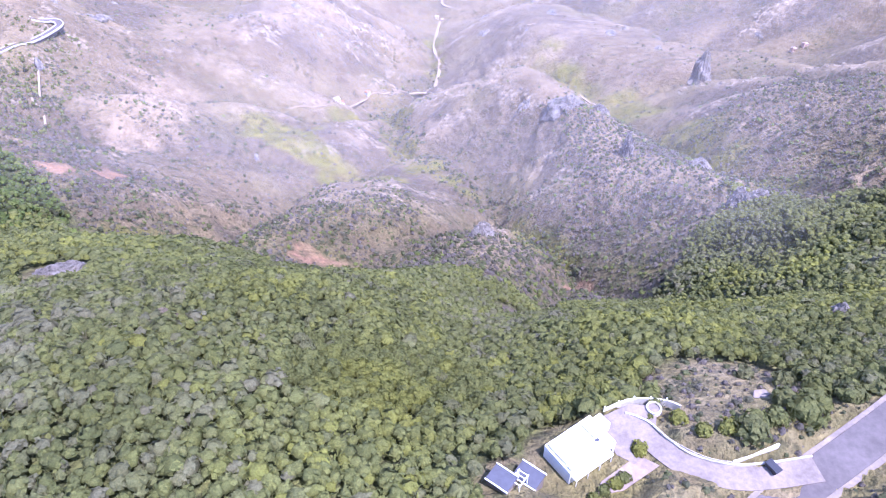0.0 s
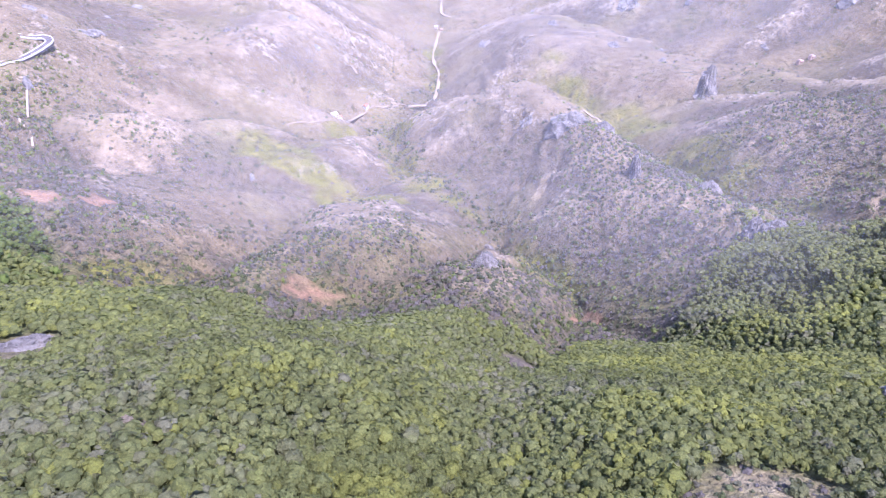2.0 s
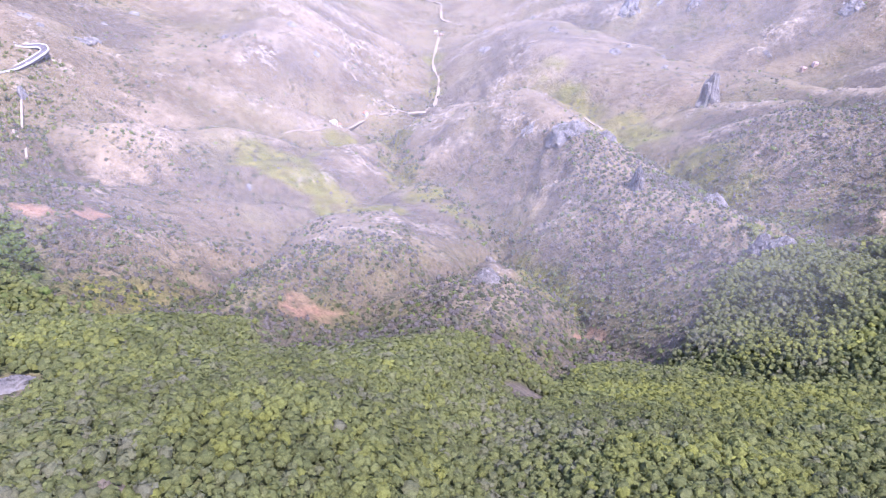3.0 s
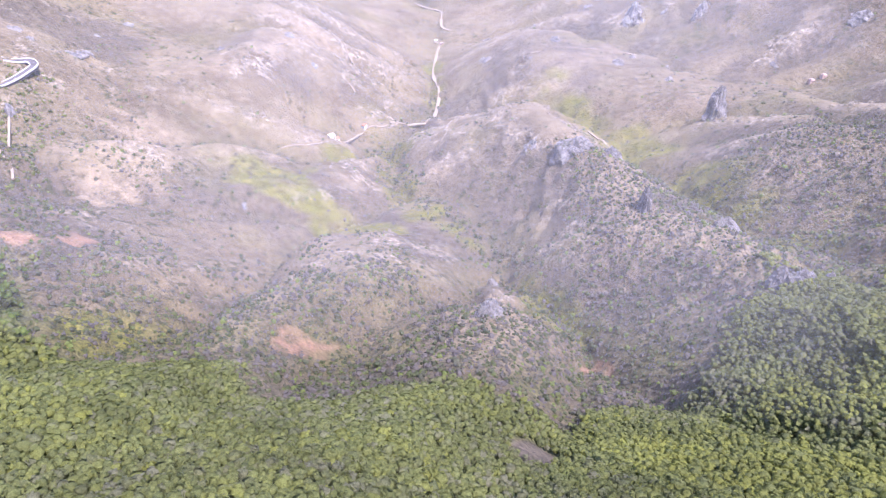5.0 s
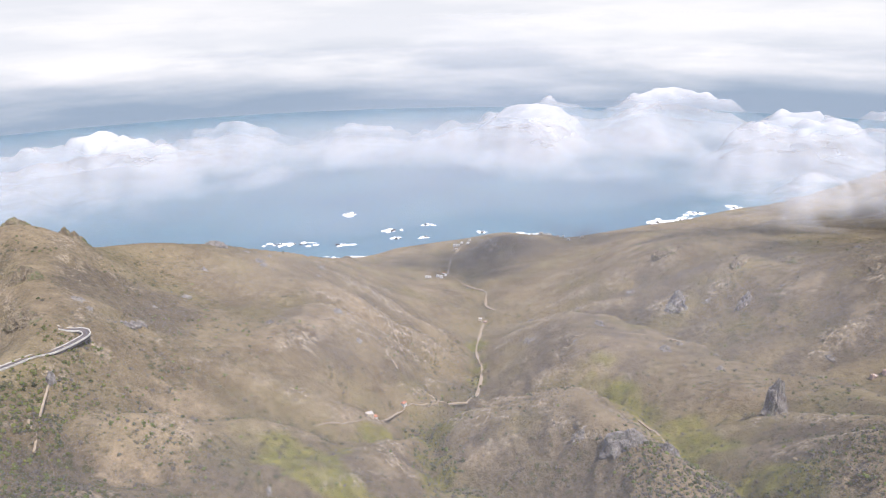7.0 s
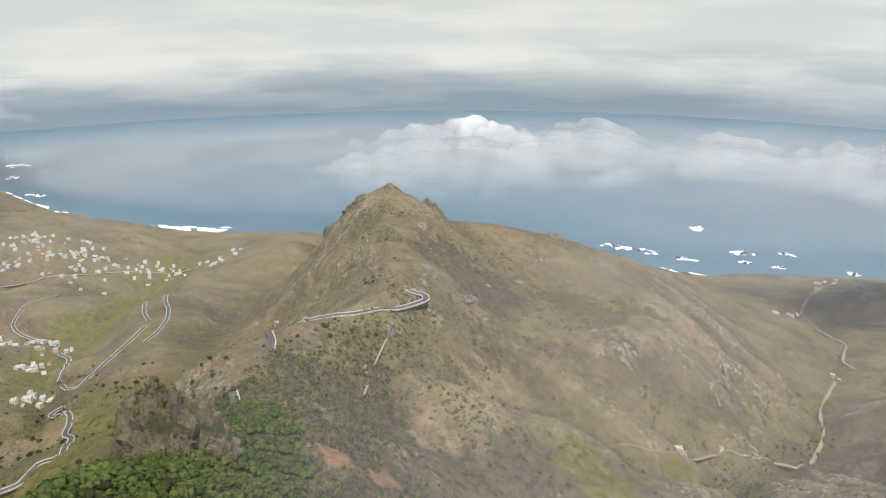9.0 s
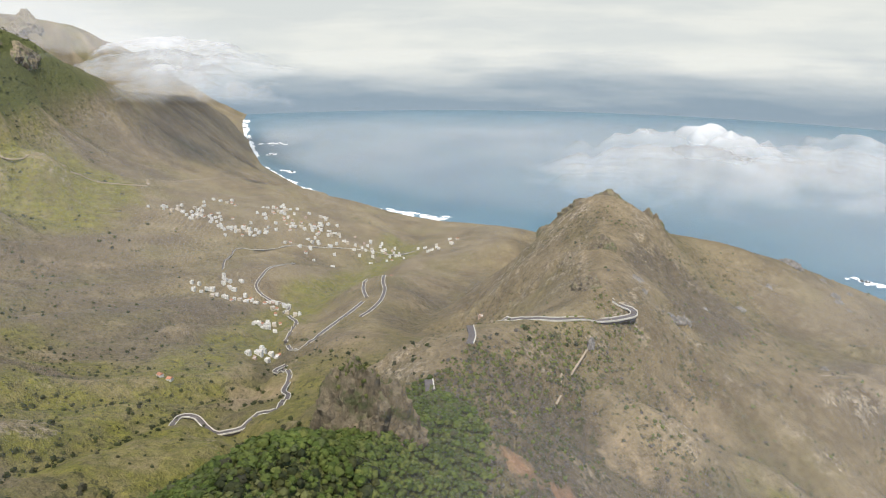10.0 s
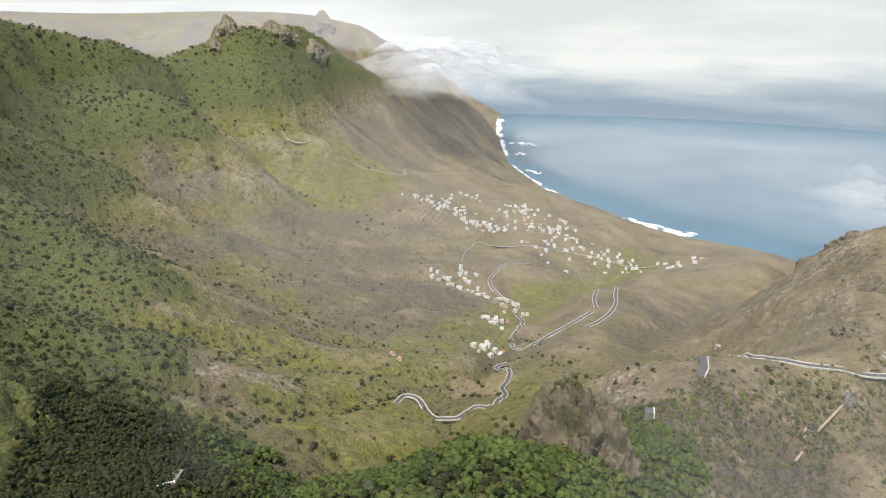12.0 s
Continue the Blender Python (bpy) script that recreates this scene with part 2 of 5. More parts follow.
# the spur that carries the crag, the road bend and the great rock above the sea
form((-61, 98, 684), (-130, 150, 652), (-200, 205, 622), (-260, 252, 602), (-300, 310, 552), (-345, 394, 528), (-375, 500, 495), (-398, 620, 472), (-403, 700, 459),
     (-457, 705, 484), (-550, 830, 472), (-610, 920, 485), step=40)
form((-610, 920, 485), (-648, 962, 508), (-600, 1015, 470), (-579, 1081, 413), (-531, 1163, 394), (-472, 1245, 366), (-435, 1365, 306), (-381, 1486, 245), (-369, 1644, 189),
     (-339, 1753, 136), (-350, 1950, 60), (-387, 2110, 3))
form((-650, 977, 512), (-695, 945, 488), (-728, 912, 428), (-850, 1050, 330), (-1000, 1250, 190), (-1150, 1500, 90))
# its flank above the eastern valley
form((-281, 638, 455), (-322, 725, 406), (-239, 961, 345), (-243, 1179, 318), (-230, 1400, 240))
form((-300, 416, 500), (-266, 481, 466), (-304, 555, 417), (-246, 518, 415))
form((-389, 608, 427), (-344, 640, 415), (-277, 680, 368), (-219, 645, 356))
form((-327, 735, 399), (-177, 646, 368), (-121, 586, 354), (-60, 600, 335))
form((-465, 1030, 375), (-240, 1058, 300), (-167, 1158, 252), (-90, 1200, 190))
form((-91, 717, 305), (-147, 860, 280))
form((-272, 430, 478), (-257, 381, 517), (-180, 317, 506), (-103, 262, 551))
# the wooded slope below the road
form((-37, 92, 678), (-46, 117, 669), (-34, 142, 654), (-20, 161, 625), (-8, 205, 586))
form((-79, 105, 687), (-81, 127, 668), (-78, 148, 652), (-88, 182, 628), (-108, 224, 597), (-103, 262, 551))
form((-76, 236, 564), (-58, 275, 516), (-51, 345, 455), (-32, 383, 440), (-22, 452, 420))
form((-19, 100, 667), (-13, 121, 656), (5, 102, 653), (17, 167, 609), (13, 226, 563), (19, 258, 538), (-4, 288, 518), (31, 315, 497), (22, 345, 488))
form((-109, 348, 487), (-86, 334, 478), (-84, 388, 471), (-63, 438, 449), (-65, 560, 378), (-59, 631, 323), (-29, 660, 320))
form((-167, 244, 571), (-169, 261, 554), (-208, 275, 552))
form((-228, 394, 469), (-220, 423, 463), (-176, 427, 430), (-160, 511, 383))
form((23, 90, 674), (26, 132, 638), (34, 191, 578), (59, 262, 511), (75, 330, 452), (85, 426, 403), (75, 450, 390), (53, 533, 356), (10, 610, 322), (-30, 678, 300), (-60, 780, 283), (-83, 900, 245), (-60, 1000, 215),
     (-10, 1126, 165), (-10, 1345, 130), (0, 1500, 112), (-2, 1704, 90), (-40, 1900, 60), (-62, 2178, 20))
form((22, 345, 488), (30, 400, 440), (45, 470, 395))
form((39, 98, 668), (55, 110, 669), (55, 127, 655), (46, 164, 613))
form((75, 118, 653), (84, 178, 600), (86, 248, 526), (113, 348, 448), (109, 430, 412))
form((85, 88, 674), (104, 128, 653), (118, 174, 605), (154, 217, 581), (179, 267, 564), (191, 335, 516), (191, 435, 472), (153, 483, 436), (140, 580, 410), (131, 640, 396), (112, 700, 388), (90, 780, 375), (70, 840, 332), (0, 950, 225))
form((260, 180, 640), (230, 290, 552), (250, 400, 478))
form((118, 217, 562), (102, 244, 535), (135, 308, 499), (167, 370, 480), (144, 402, 447), (124, 496, 418))
form((156, 272, 538), (187, 326, 516))
form((126, 628, 400), (100, 671, 356), (67, 623, 332), (34, 662, 317))
form((65, 771, 360), (11, 804, 318), (-47, 798, 277))
form((135, 879, 305), (231, 896, 293), (268, 806, 316), (256, 643, 364), (290, 508, 416))
form((293, 426, 455), (322, 503, 444), (340, 570, 443), (323, 673, 391))
# the eastern hollow and the ridges round it
form((273, 484, 422), (218, 700, 322), (190, 850, 288), (138, 978, 262), (54, 1080, 224))
form((286, 572, 406), (330, 690, 383), (330, 790, 340), (250, 950, 300), (132, 1063, 280), (100, 1250, 220))
form((420, 700, 400), (471, 876, 334), (400, 1000, 300), (250, 1250, 240), (170, 1350, 200))
form((1000, 600, 620), (800, 850, 520), (626, 1050, 433), (579, 1079, 415), (551, 1152, 376), (513, 1226, 337), (444, 1254, 340), (433, 1365, 288), (383, 1433, 303), (360, 1560, 250),
     (398, 1739, 216), (309, 1860, 138), (150, 1960, 100), (73, 1985, 136), (-20, 2030, 92))
form((500, 350, 600), (700, 500, 600))
form((1100, 1100, 420), (1072, 1774, 285), (896, 2204, 112))
form((1700, 900, 640), (1600, 1700, 500), (1400, 2300, 300))
form((199, 2216, 40), (60, 2230, 34), (-90, 2200, 25))
# the western valley
form((-317, 187, 550), (-420, 113, 540), (-482, 50, 540), (-521, -4, 552), (-560, -80, 610))
form((-230, 120, 590), (-306, 46, 592))
form((-606, 82, 470), (-704, 96, 450), (-850, 60, 480), (-1000, -60, 560))
form((-400, 250, 470), (-500, 250, 425), (-590, 270, 400), (-685, 260, 362), (-803, 347, 338), (-960, 500, 262), (-1080, 610, 222), (-1200, 760, 175), (-1400, 1050, 118), (-1600, 1300, 70), (-1850, 1600, 8))
form((-345, 394, 528), (-440, 395, 440), (-520, 375, 395), (-590, 330, 388))
form((-345, 400, 530), (-430, 435, 490), (-525, 479, 456), (-545, 540, 435), (-520, 610, 436), (-480, 660, 446), (-403, 700, 459))
form((-610, 490, 352), (-650, 480, 345), (-720, 460, 323))
form((-620, 600, 380), (-700, 620, 345), (-775, 640, 330), (-850, 690, 308), (-992, 756, 275), (-1060, 850, 262), (-1180, 960, 205), (-1300, 1080, 175))
form((-620, 700, 360), (-771, 760, 290), (-900, 860, 240), (-1000, 1000, 190), (-1100, 1200, 150))
form((-400, 870, 400), (-330, 900, 370))
form((-1200, 1300, 190), (-1400, 1480, 120), (-1595, 1800, 10))
form((-800, -44, 473), (-668, 77, 470))
form((-1157, -40, 435), (-1221, 116, 347), (-1210, 303, 299), (-1324, 491, 226), (-1381, 773, 196))
form((-993, 265, 331), (-1129, 544, 228), (-1036, 681, 230))
form((-1597, -135, 457), (-1619, 67, 333), (-1670, 207, 298), (-1709, 600, 207), (-1790, 1000, 176), (-1700, 1250, 110))
form((-1898, -155, 579), (-1962, -49, 520), (-2250, 560, 300), (-2200, 900, 200), (-2269, 1068, 165), (-2250, 1300, 110))
# two spurs that come down from the western skyline, and the glen between
form((-2055, -119, 690), (-1918, 28, 600), (-1871, 136, 535), (-1768, 238, 415))
form((-2467, 270, 688), (-2309, 378, 545), (-2193, 489, 395), (-2029, 552, 250))
form((-2271, 130, 485), (-2138, 253, 362), (-1963, 321, 275))
form((-1491, -161, 515), (-1465, 11, 475), (-1400, 90, 390))
form((-1700, -120, 480), (-1690, 40, 385))
form((-2573, 637, 378), (-2592, 964, 247), (-2702, 1246, 111))
form((-2911, 946, 402), (-3150, 1200, 310), (-3443, 1500, 205), (-3683, 1700, 118))
form((-3300, 300, 420), (-3900, 700, 360), (-4300, 1200, 300))
form((-3000, -400, 560), (-4200, 0, 520))
form((-2350, -200, 560), (-2480, 20, 500), (-2640, 220, 520), (-2800, 480, 500), (-3000, 700, 420))
# the far ridge with the rock tower
form((-3900, -200, 560), (-4300, 200, 640), (-4480, 600, 610), (-4600, 960, 620), (-4640, 1300, 520), (-4650, 1700, 300))
# the shore and the sea bed off it
form((-4700, 2250, 0), (-4200, 1960, 0), (-3834, 1800, 0), (-3083, 1540, 0), (-2512, 1490, 0), (-2310, 1560, 0), (-2075, 1590, 0), (-1920, 1650, 0), (-1713, 1790, 0), (-1595, 1840, 0),
     (-1350, 1800, 0), (-1100, 1880, 0), (-700, 2040, 0), (-443, 2120, 0), (-344, 2140, 0), (-283, 2218, 0), (-66, 2300, 0), (69, 2377, 0), (165, 2330, 0), (273, 2297, 0), (594, 2460, 0),
     (691, 2490, 0), (931, 2640, 0), (1500, 2800, 0), step=110)
form((-4700, 2550, -90), (-3834, 2100, -90), (-3083, 1850, -90), (-2512, 1800, -90), (-1920, 1950, -90), (-1595, 2120, -90), (-1100, 2180, -90), (-443, 2420, -90), (69, 2680, -90), (691, 2790, -90),
     (1500, 3100, -90), step=220)
form((-4700, 4500, -200), (-2000, 4500, -200), (1500, 4500, -200), step=500)

centres = np.array(FORMS)
keep = []
for i, c in enumerate(centres):
    if all(np.hypot(*(centres[j, :2] - c[:2])) > 14 for j in keep):
        keep.append(i)
centres = centres[keep]
MID, SOFT = np.array([-900.0, 900.0]), 14.0


def spread(xy):
    d = (xy[:, None, :] - centres[None, :, :2]) / 1000
    return np.sqrt((d**2).sum(-1) + (SOFT / 1000) ** 2)


count = len(centres)
system = np.zeros((count + 3, count + 3))
system[:count, :count] = -spread(centres[:, :2]) + 0.004 * np.eye(count)
system[:count, count], system[:count, count + 1 : count + 3] = 1, (centres[:, :2] - MID) / 1000
system[count:, :count] = system[:count, count:].T
weights = np.linalg.solve(system, np.r_[centres[:, 2], 0, 0, 0])

def step01(v, low, high):
    v = np.clip((v - low) / (high - low), 0, 1)
    return v * v * (3 - 2 * v)


class Land:
    """A grid over the land: the forms, what running water cut into them, and where it runs."""

    def __init__(self, cell, x0, y0, nx, ny):
        self.cell, self.x0, self.y0, self.nx, self.ny = cell, x0, y0, nx, ny
        self.x, self.y = np.meshgrid(x0 + cell * np.arange(nx), y0 + cell * np.arange(ny))
        self.form = np.empty((ny, nx))
        for row in range(ny):
            xy = np.stack([self.x[row], self.y[row]], 1)
            self.form[row] = -spread(xy) @ weights[:count] + weights[count] + (xy - MID) / 1000 @ weights[count + 1 :]

    def blur(self, field, metres):
        """A soft mean over about that many metres each way."""
        n = max(1, int(round(metres / self.cell)))
        for _ in range(2):
            for axis in (0, 1):
                pad = np.pad(field, [(n, n) if k == axis else (0, 0) for k in (0, 1)], mode="edge")
                total = np.cumsum(np.insert(pad, 0, 0, axis=axis), axis=axis)
                field = (np.take(total, range(2 * n + 1, total.shape[axis]), axis) - np.take(total, range(0, total.shape[axis] - 2 * n - 1), axis)) / (2 * n + 1)
        return field

    def weather(self, start, rounds, cut, creep, keep):
        """Rain runs down the steepest way, gathers and cuts; slopes creep. The broad heights stay, within keep metres."""
        h, ny, nx = start.copy(), self.ny, self.nx
        own = np.arange(ny * nx).reshape(ny, nx)
        for n in range(rounds):
            pad = np.pad(h, 1, mode="edge")
            index = np.pad(own, 1, mode="edge")
            best, to, lowest = np.zeros((ny, nx)), own.copy(), np.full((ny, nx), 1e9)
            for dy in (-1, 0, 1):
                for dx in (-1, 0, 1):
                    if dx or dy:
                        there = pad[1 + dy : 1 + dy + ny, 1 + dx : 1 + dx + nx]
                        fall_to = (h - there) / (self.cell * math.hypot(dx, dy))
                        better = fall_to > best
                        best, to = np.where(better, fall_to, best), np.where(better, index[1 + dy : 1 + dy + ny, 1 + dx : 1 + dx + nx], to)
                        lowest = np.minimum(lowest, there)
            area, down = [1.0] * (ny * nx), to.ravel().tolist()
            for i in np.argsort(-h.ravel()).tolist():
                if down[i] != i:
                    area[down[i]] += area[i]
            flow = np.array(area).reshape(ny, nx)
            h = np.where(best > 0, h - np.minimum(cut * np.sqrt(np.minimum(flow, 4000)) * best, 0.5 * best * self.cell) * (h > 4), lowest + 0.2)
            pad = np.pad(h, 1, mode="edge")
            h = h + creep * (pad[:-2, 1:-1] + pad[2:, 1:-1] + pad[1:-1, :-2] + pad[1:-1, 2:] - 4 * h)
        self.flow = flow * self.cell**2
        self.height = h + self.blur(start - h, keep)
        self.rib = self.height - self.blur(self.height, 28)
        gy, gx = np.gradient(self.blur(self.height, 20), self.cell)
        self.fall = np.hypot(gx, gy)
        self.wet = self.blur(step01(np.log10(self.flow), 3.6, 5.0), 0.6 * self.cell)

    def sample(self, field, x, y):
        """A field of the grid at any places, smooth from cell to cell."""
        u, v = np.clip((x - self.x0) / self.cell, 1, self.nx - 3.001), np.clip((y - self.y0) / self.cell, 1, self.ny - 3.001)
        i, j = u.astype(int), v.astype(int)
        a, b = u - i, v - j
        wa = [(1 - a) ** 3 / 6, (3 * a**3 - 6 * a**2 + 4) / 6, (-3 * a**3 + 3 * a**2 + 3 * a + 1) / 6, a**3 / 6]
        wb = [(1 - b) ** 3 / 6, (3 * b**3 - 6 * b**2 + 4) / 6, (-3 * b**3 + 3 * b**2 + 3 * b + 1) / 6, b**3 / 6]
        return sum(wb[q] * sum(wa[p] * field[j + q - 1, i + p - 1] for p in range(4)) for q in range(4))

    def inside(self, x, y, edge):
        """1 well within the grid, 0 at its border."""
        d = np.minimum(np.minimum(x - self.x0, self.x0 + self.cell * (self.nx - 1) - x), np.minimum(y - self.y0, self.y0 + self.cell * (self.ny - 1) - y))
        return step01(d, 2 * self.cell, edge)


def calm(x, y):
    """How far a place lies from the wooded slope under the flight, 0 to 1."""
    return step01(np.hypot(x + 10, y - 110), 80, 380)


WIDE = Land(14.0, -4950.0, -1000.0, 475, 290)
slope_y, slope_x = np.gradient(WIDE.form, WIDE.cell)
rough = step01(np.hypot(slope_x, slope_y), 0.08, 0.5) * step01(WIDE.form, 0, 60) * (0.3 + 0.7 * calm(WIDE.x, WIDE.y))
rough = rough * (1 + 0.9 * step01(-WIDE.x, 450, 900))
WIDE.weather(WIDE.form + rough * (12 * fbm(WIDE.x, WIDE.y, 190, 3, 21) + 5 * fbm(WIDE.x, WIDE.y, 50, 2, 23)), 44, 0.15, 0.03, 120)
CLOSE = Land(6.0, -640.0, 60.0, 222, 216)
slope_y, slope_x = np.gradient(CLOSE.form, CLOSE.cell)
rough = step01(np.hypot(slope_x, slope_y), 0.08, 0.5) * (0.35 + 0.65 * calm(CLOSE.x, CLOSE.y))
start = CLOSE.form + WIDE.sample(WIDE.height - WIDE.form, CLOSE.x, CLOSE.y) * (0.1 + 0.9 * calm(CLOSE.x, CLOSE.y))
CLOSE.weather(start + rough * (2.6 * fbm(CLOSE.x, CLOSE.y, 60, 3, 25) + 1.5 * fbm(CLOSE.x, CLOSE.y, 22, 2, 27)), 34, 0.05, 0.035, 45)


def of_land(name, x, y):
    """A field of the land at any places: the close grid where it lies, else the wide one."""
    wide, close = {"height": (WIDE.height, CLOSE.height), "rib": (WIDE.rib, CLOSE.rib), "fall": (WIDE.fall, CLOSE.fall), "wet": (WIDE.wet, CLOSE.wet)}[name]
    k = CLOSE.inside(x, y, 80.0)
    return WIDE.sample(wide, x, y) * (1 - k) + CLOSE.sample(close, x, y) * k


def steepness(x, y):
    return of_land("fall", x, y)


def relief(x, y):
    """Knolls, ledges and broken rock, too fine for running water."""
    s, far = steepness(x, y), calm(x, y)
    broken = step01(fbm(x, y, 150, 2, 39), -0.35, 0.45)
    out = (2.0 - np.abs(fbm(x, y, 34, 4, 33)) * 10.0) * (0.3 + 0.9 * broken) * step01(s, 0.25, 0.7) * far
    out = out + fbm(x, y, 15, 3, 35) * 2.4 * (0.4 + broken) * step01(s, 0.2, 0.6) * far
    ledge = fbm(x, y, 60, 3, 37) * 1.2 + of_land("height", x, y) / 24
    out = out + (step01(ledge - np.floor(ledge), 0.55, 0.95) - (ledge - np.floor(ledge))) * 7.0 * broken * step01(s, 0.4, 0.8) * far
    return out


def height(x, y):
    x, y = np.atleast_1d(np.asarray(x, float)), np.atleast_1d(np.asarray(y, float))
    b = of_land("height", x, y)
    return b + relief(x, y) * step01(b, -5, 25)


def ground_at(x, y):
    return float(height(x, y)[0])


# ---- roads, in plan ----
def smooth_line(points, step):
    """A smooth line through the corners of a plan, at even steps."""
    p = [np.array(q, float) for q in points]
    p = [2 * p[0] - p[1], *p, 2 * p[-1] - p[-2]]
    out = []
    for a, b, c, d in zip(p, p[1:], p[2:], p[3:]):
        n = max(2, int(np.linalg.norm(c - b) / step))
        for i in range(n):
            t = i / n
            out.append(0.5 * (2 * b + (c - a) * t + (2 * a - 5 * b + 4 * c - d) * t**2 + (3 * b - a - 3 * c + d) * t**3))
    return np.array([*out, p[-2]])


def nearness(x, y, line):
    """How far places lie from a line, and the line's nearest point."""
    best, who = np.full(np.shape(x), 1e9), np.zeros(np.shape(x), int)
    for i, q in enumerate(line):
        d = np.hypot(x - q[0], y - q[1])
        who, best = np.where(d < best, i, who), np.minimum(d, best)
    return best, who


MAIN_ROAD = smooth_line(((150, 112, 684), (118, 93, 684), (100, 84, 683.6), (82, 73, 683.2), (71, 66.5, 682.8), (60, 60, 682.6), (50, 53, 682.6), (38, 43, 683), (20, 34, 684), (-10, 30, 685)), 2.0)
DRIVE = smooth_line(((66, 64.5, 682.8), (57, 63.3, 682.8), (50, 63.3, 682.7), (43, 65.8, 682.5), (39, 69.5, 682.4), (36, 73.5, 682.3), (33, 75, 682.2)), 1.2)
YARD = np.array(((24, 69, 682.2), (30, 73.5, 682.2), (29, 64, 682.2), (24, 63, 682.2), (19, 66, 682.2), (34, 68.5, 682.3)))

height_before_roads = height


def height(x, y):
    x, y = np.atleast_1d(np.asarray(x, float)), np.atleast_1d(np.asarray(y, float))
    z = height_before_roads(x, y)
    near = (np.abs(x - 60) < 130) & (np.abs(y - 70) < 70)
    for line, flat, out in ((MAIN_ROAD, 4.6, 11.0), (DRIVE, 2.8, 6.5), (YARD, 4.5, 9.0)):
        d, who = nearness(x[near], y[near], line)
        z[near] += (line[who, 2] - 0.12 - z[near]) * (1 - step01(d, flat, out))
    return z


def ground_at(x, y):
    return float(height(x, y)[0])


# ---- what grows where ----
def spot(x, y, cx, cy, r):
    return 1 - step01(np.hypot(x - cx, y - cy), r * 0.6, r)


def forest_at(x, y, z):
    floor = np.interp(x, [-900, -520, -400, -300, -230, -170, -100, -45, 0, 40, 90, 140, 200], [455, 470, 480, 500, 522, 546, 546, 556, 548, 528, 514, 504, 510])
    f = step01(z + 20 * fbm(x, y, 75, 3, 51), floor - 10, floor + 14)
    f = f * np.where(x > -450, 1 - step01(y + 25 * grain(x, y, 50, 55), 385, 425), 1 - step01(y - np.clip(-x - 1200, 0, 1500) * 0.6, 150, 260))
    f = f * (1 - spot(x, y, -182, 325, 42)) * (1 - spot(x, y, -278, 412, 24)) * (1 - spot(x, y, -258, 432, 18)) * (1 - spot(x, y, -112, 146, 13)) * (1 - spot(x, y, 30, 205, 12))
    d, _ = nearness(x, y, MAIN_ROAD[::3])
    e, _ = nearness(x, y, DRIVE[::3])
    f = f * step01(d, 6, 10) * step01(e, 5, 8) * step01(np.hypot(x - 24, y - 67.5), 9.5, 11.5)
    f = np.maximum(f, step01(-x, 900, 1250) * step01(z + 30 * fbm(x, y, 160, 3, 57), 400, 520) * (1 - step01(of_land("rib", x, y), 3, 7)))
    f = f * (1 - step01(-x, 2700, 2950))
    hill = spot(x, y, 58, 82, 24)
    f = f * (1 - hill) * np.where((y < 66) & (x > 14), 0, 1)
    f = f * step01(np.hypot(x - 11, y - 61), 6, 8)
    return f


WEST_STREAM = ((-400, 250), (-500, 250), (-590, 270), (-685, 260), (-803, 347), (-960, 500), (-1080, 610), (-1200, 760), (-1400, 1050), (-1600, 1300))
EAST_STREAM = ((95, 384), (75, 450), (53, 533), (10, 610), (-30, 678), (-60, 780), (-83, 900), (-60, 1000), (-10, 1126), (-10, 1345))
HOLLOW = ((273, 484), (250, 600), (218, 700), (190, 850), (138, 978))
SADDLE = ((-80, 590), (-150, 640), (-190, 655), (-150, 720), (-130, 800))


def belt(x, y, z):
    """Dense scrub between the wood and the dry slopes, 0 to 1."""
    low = np.interp(x, [-300, -120, 20, 80, 140, 400], [440, 425, 425, 385, 365, 360])
    return step01(z + 40 * fbm(x, y, 60, 3, 105) - low, -10, 50) * (1 - step01(y, 600, 700)) * step01(x, -420, -340)


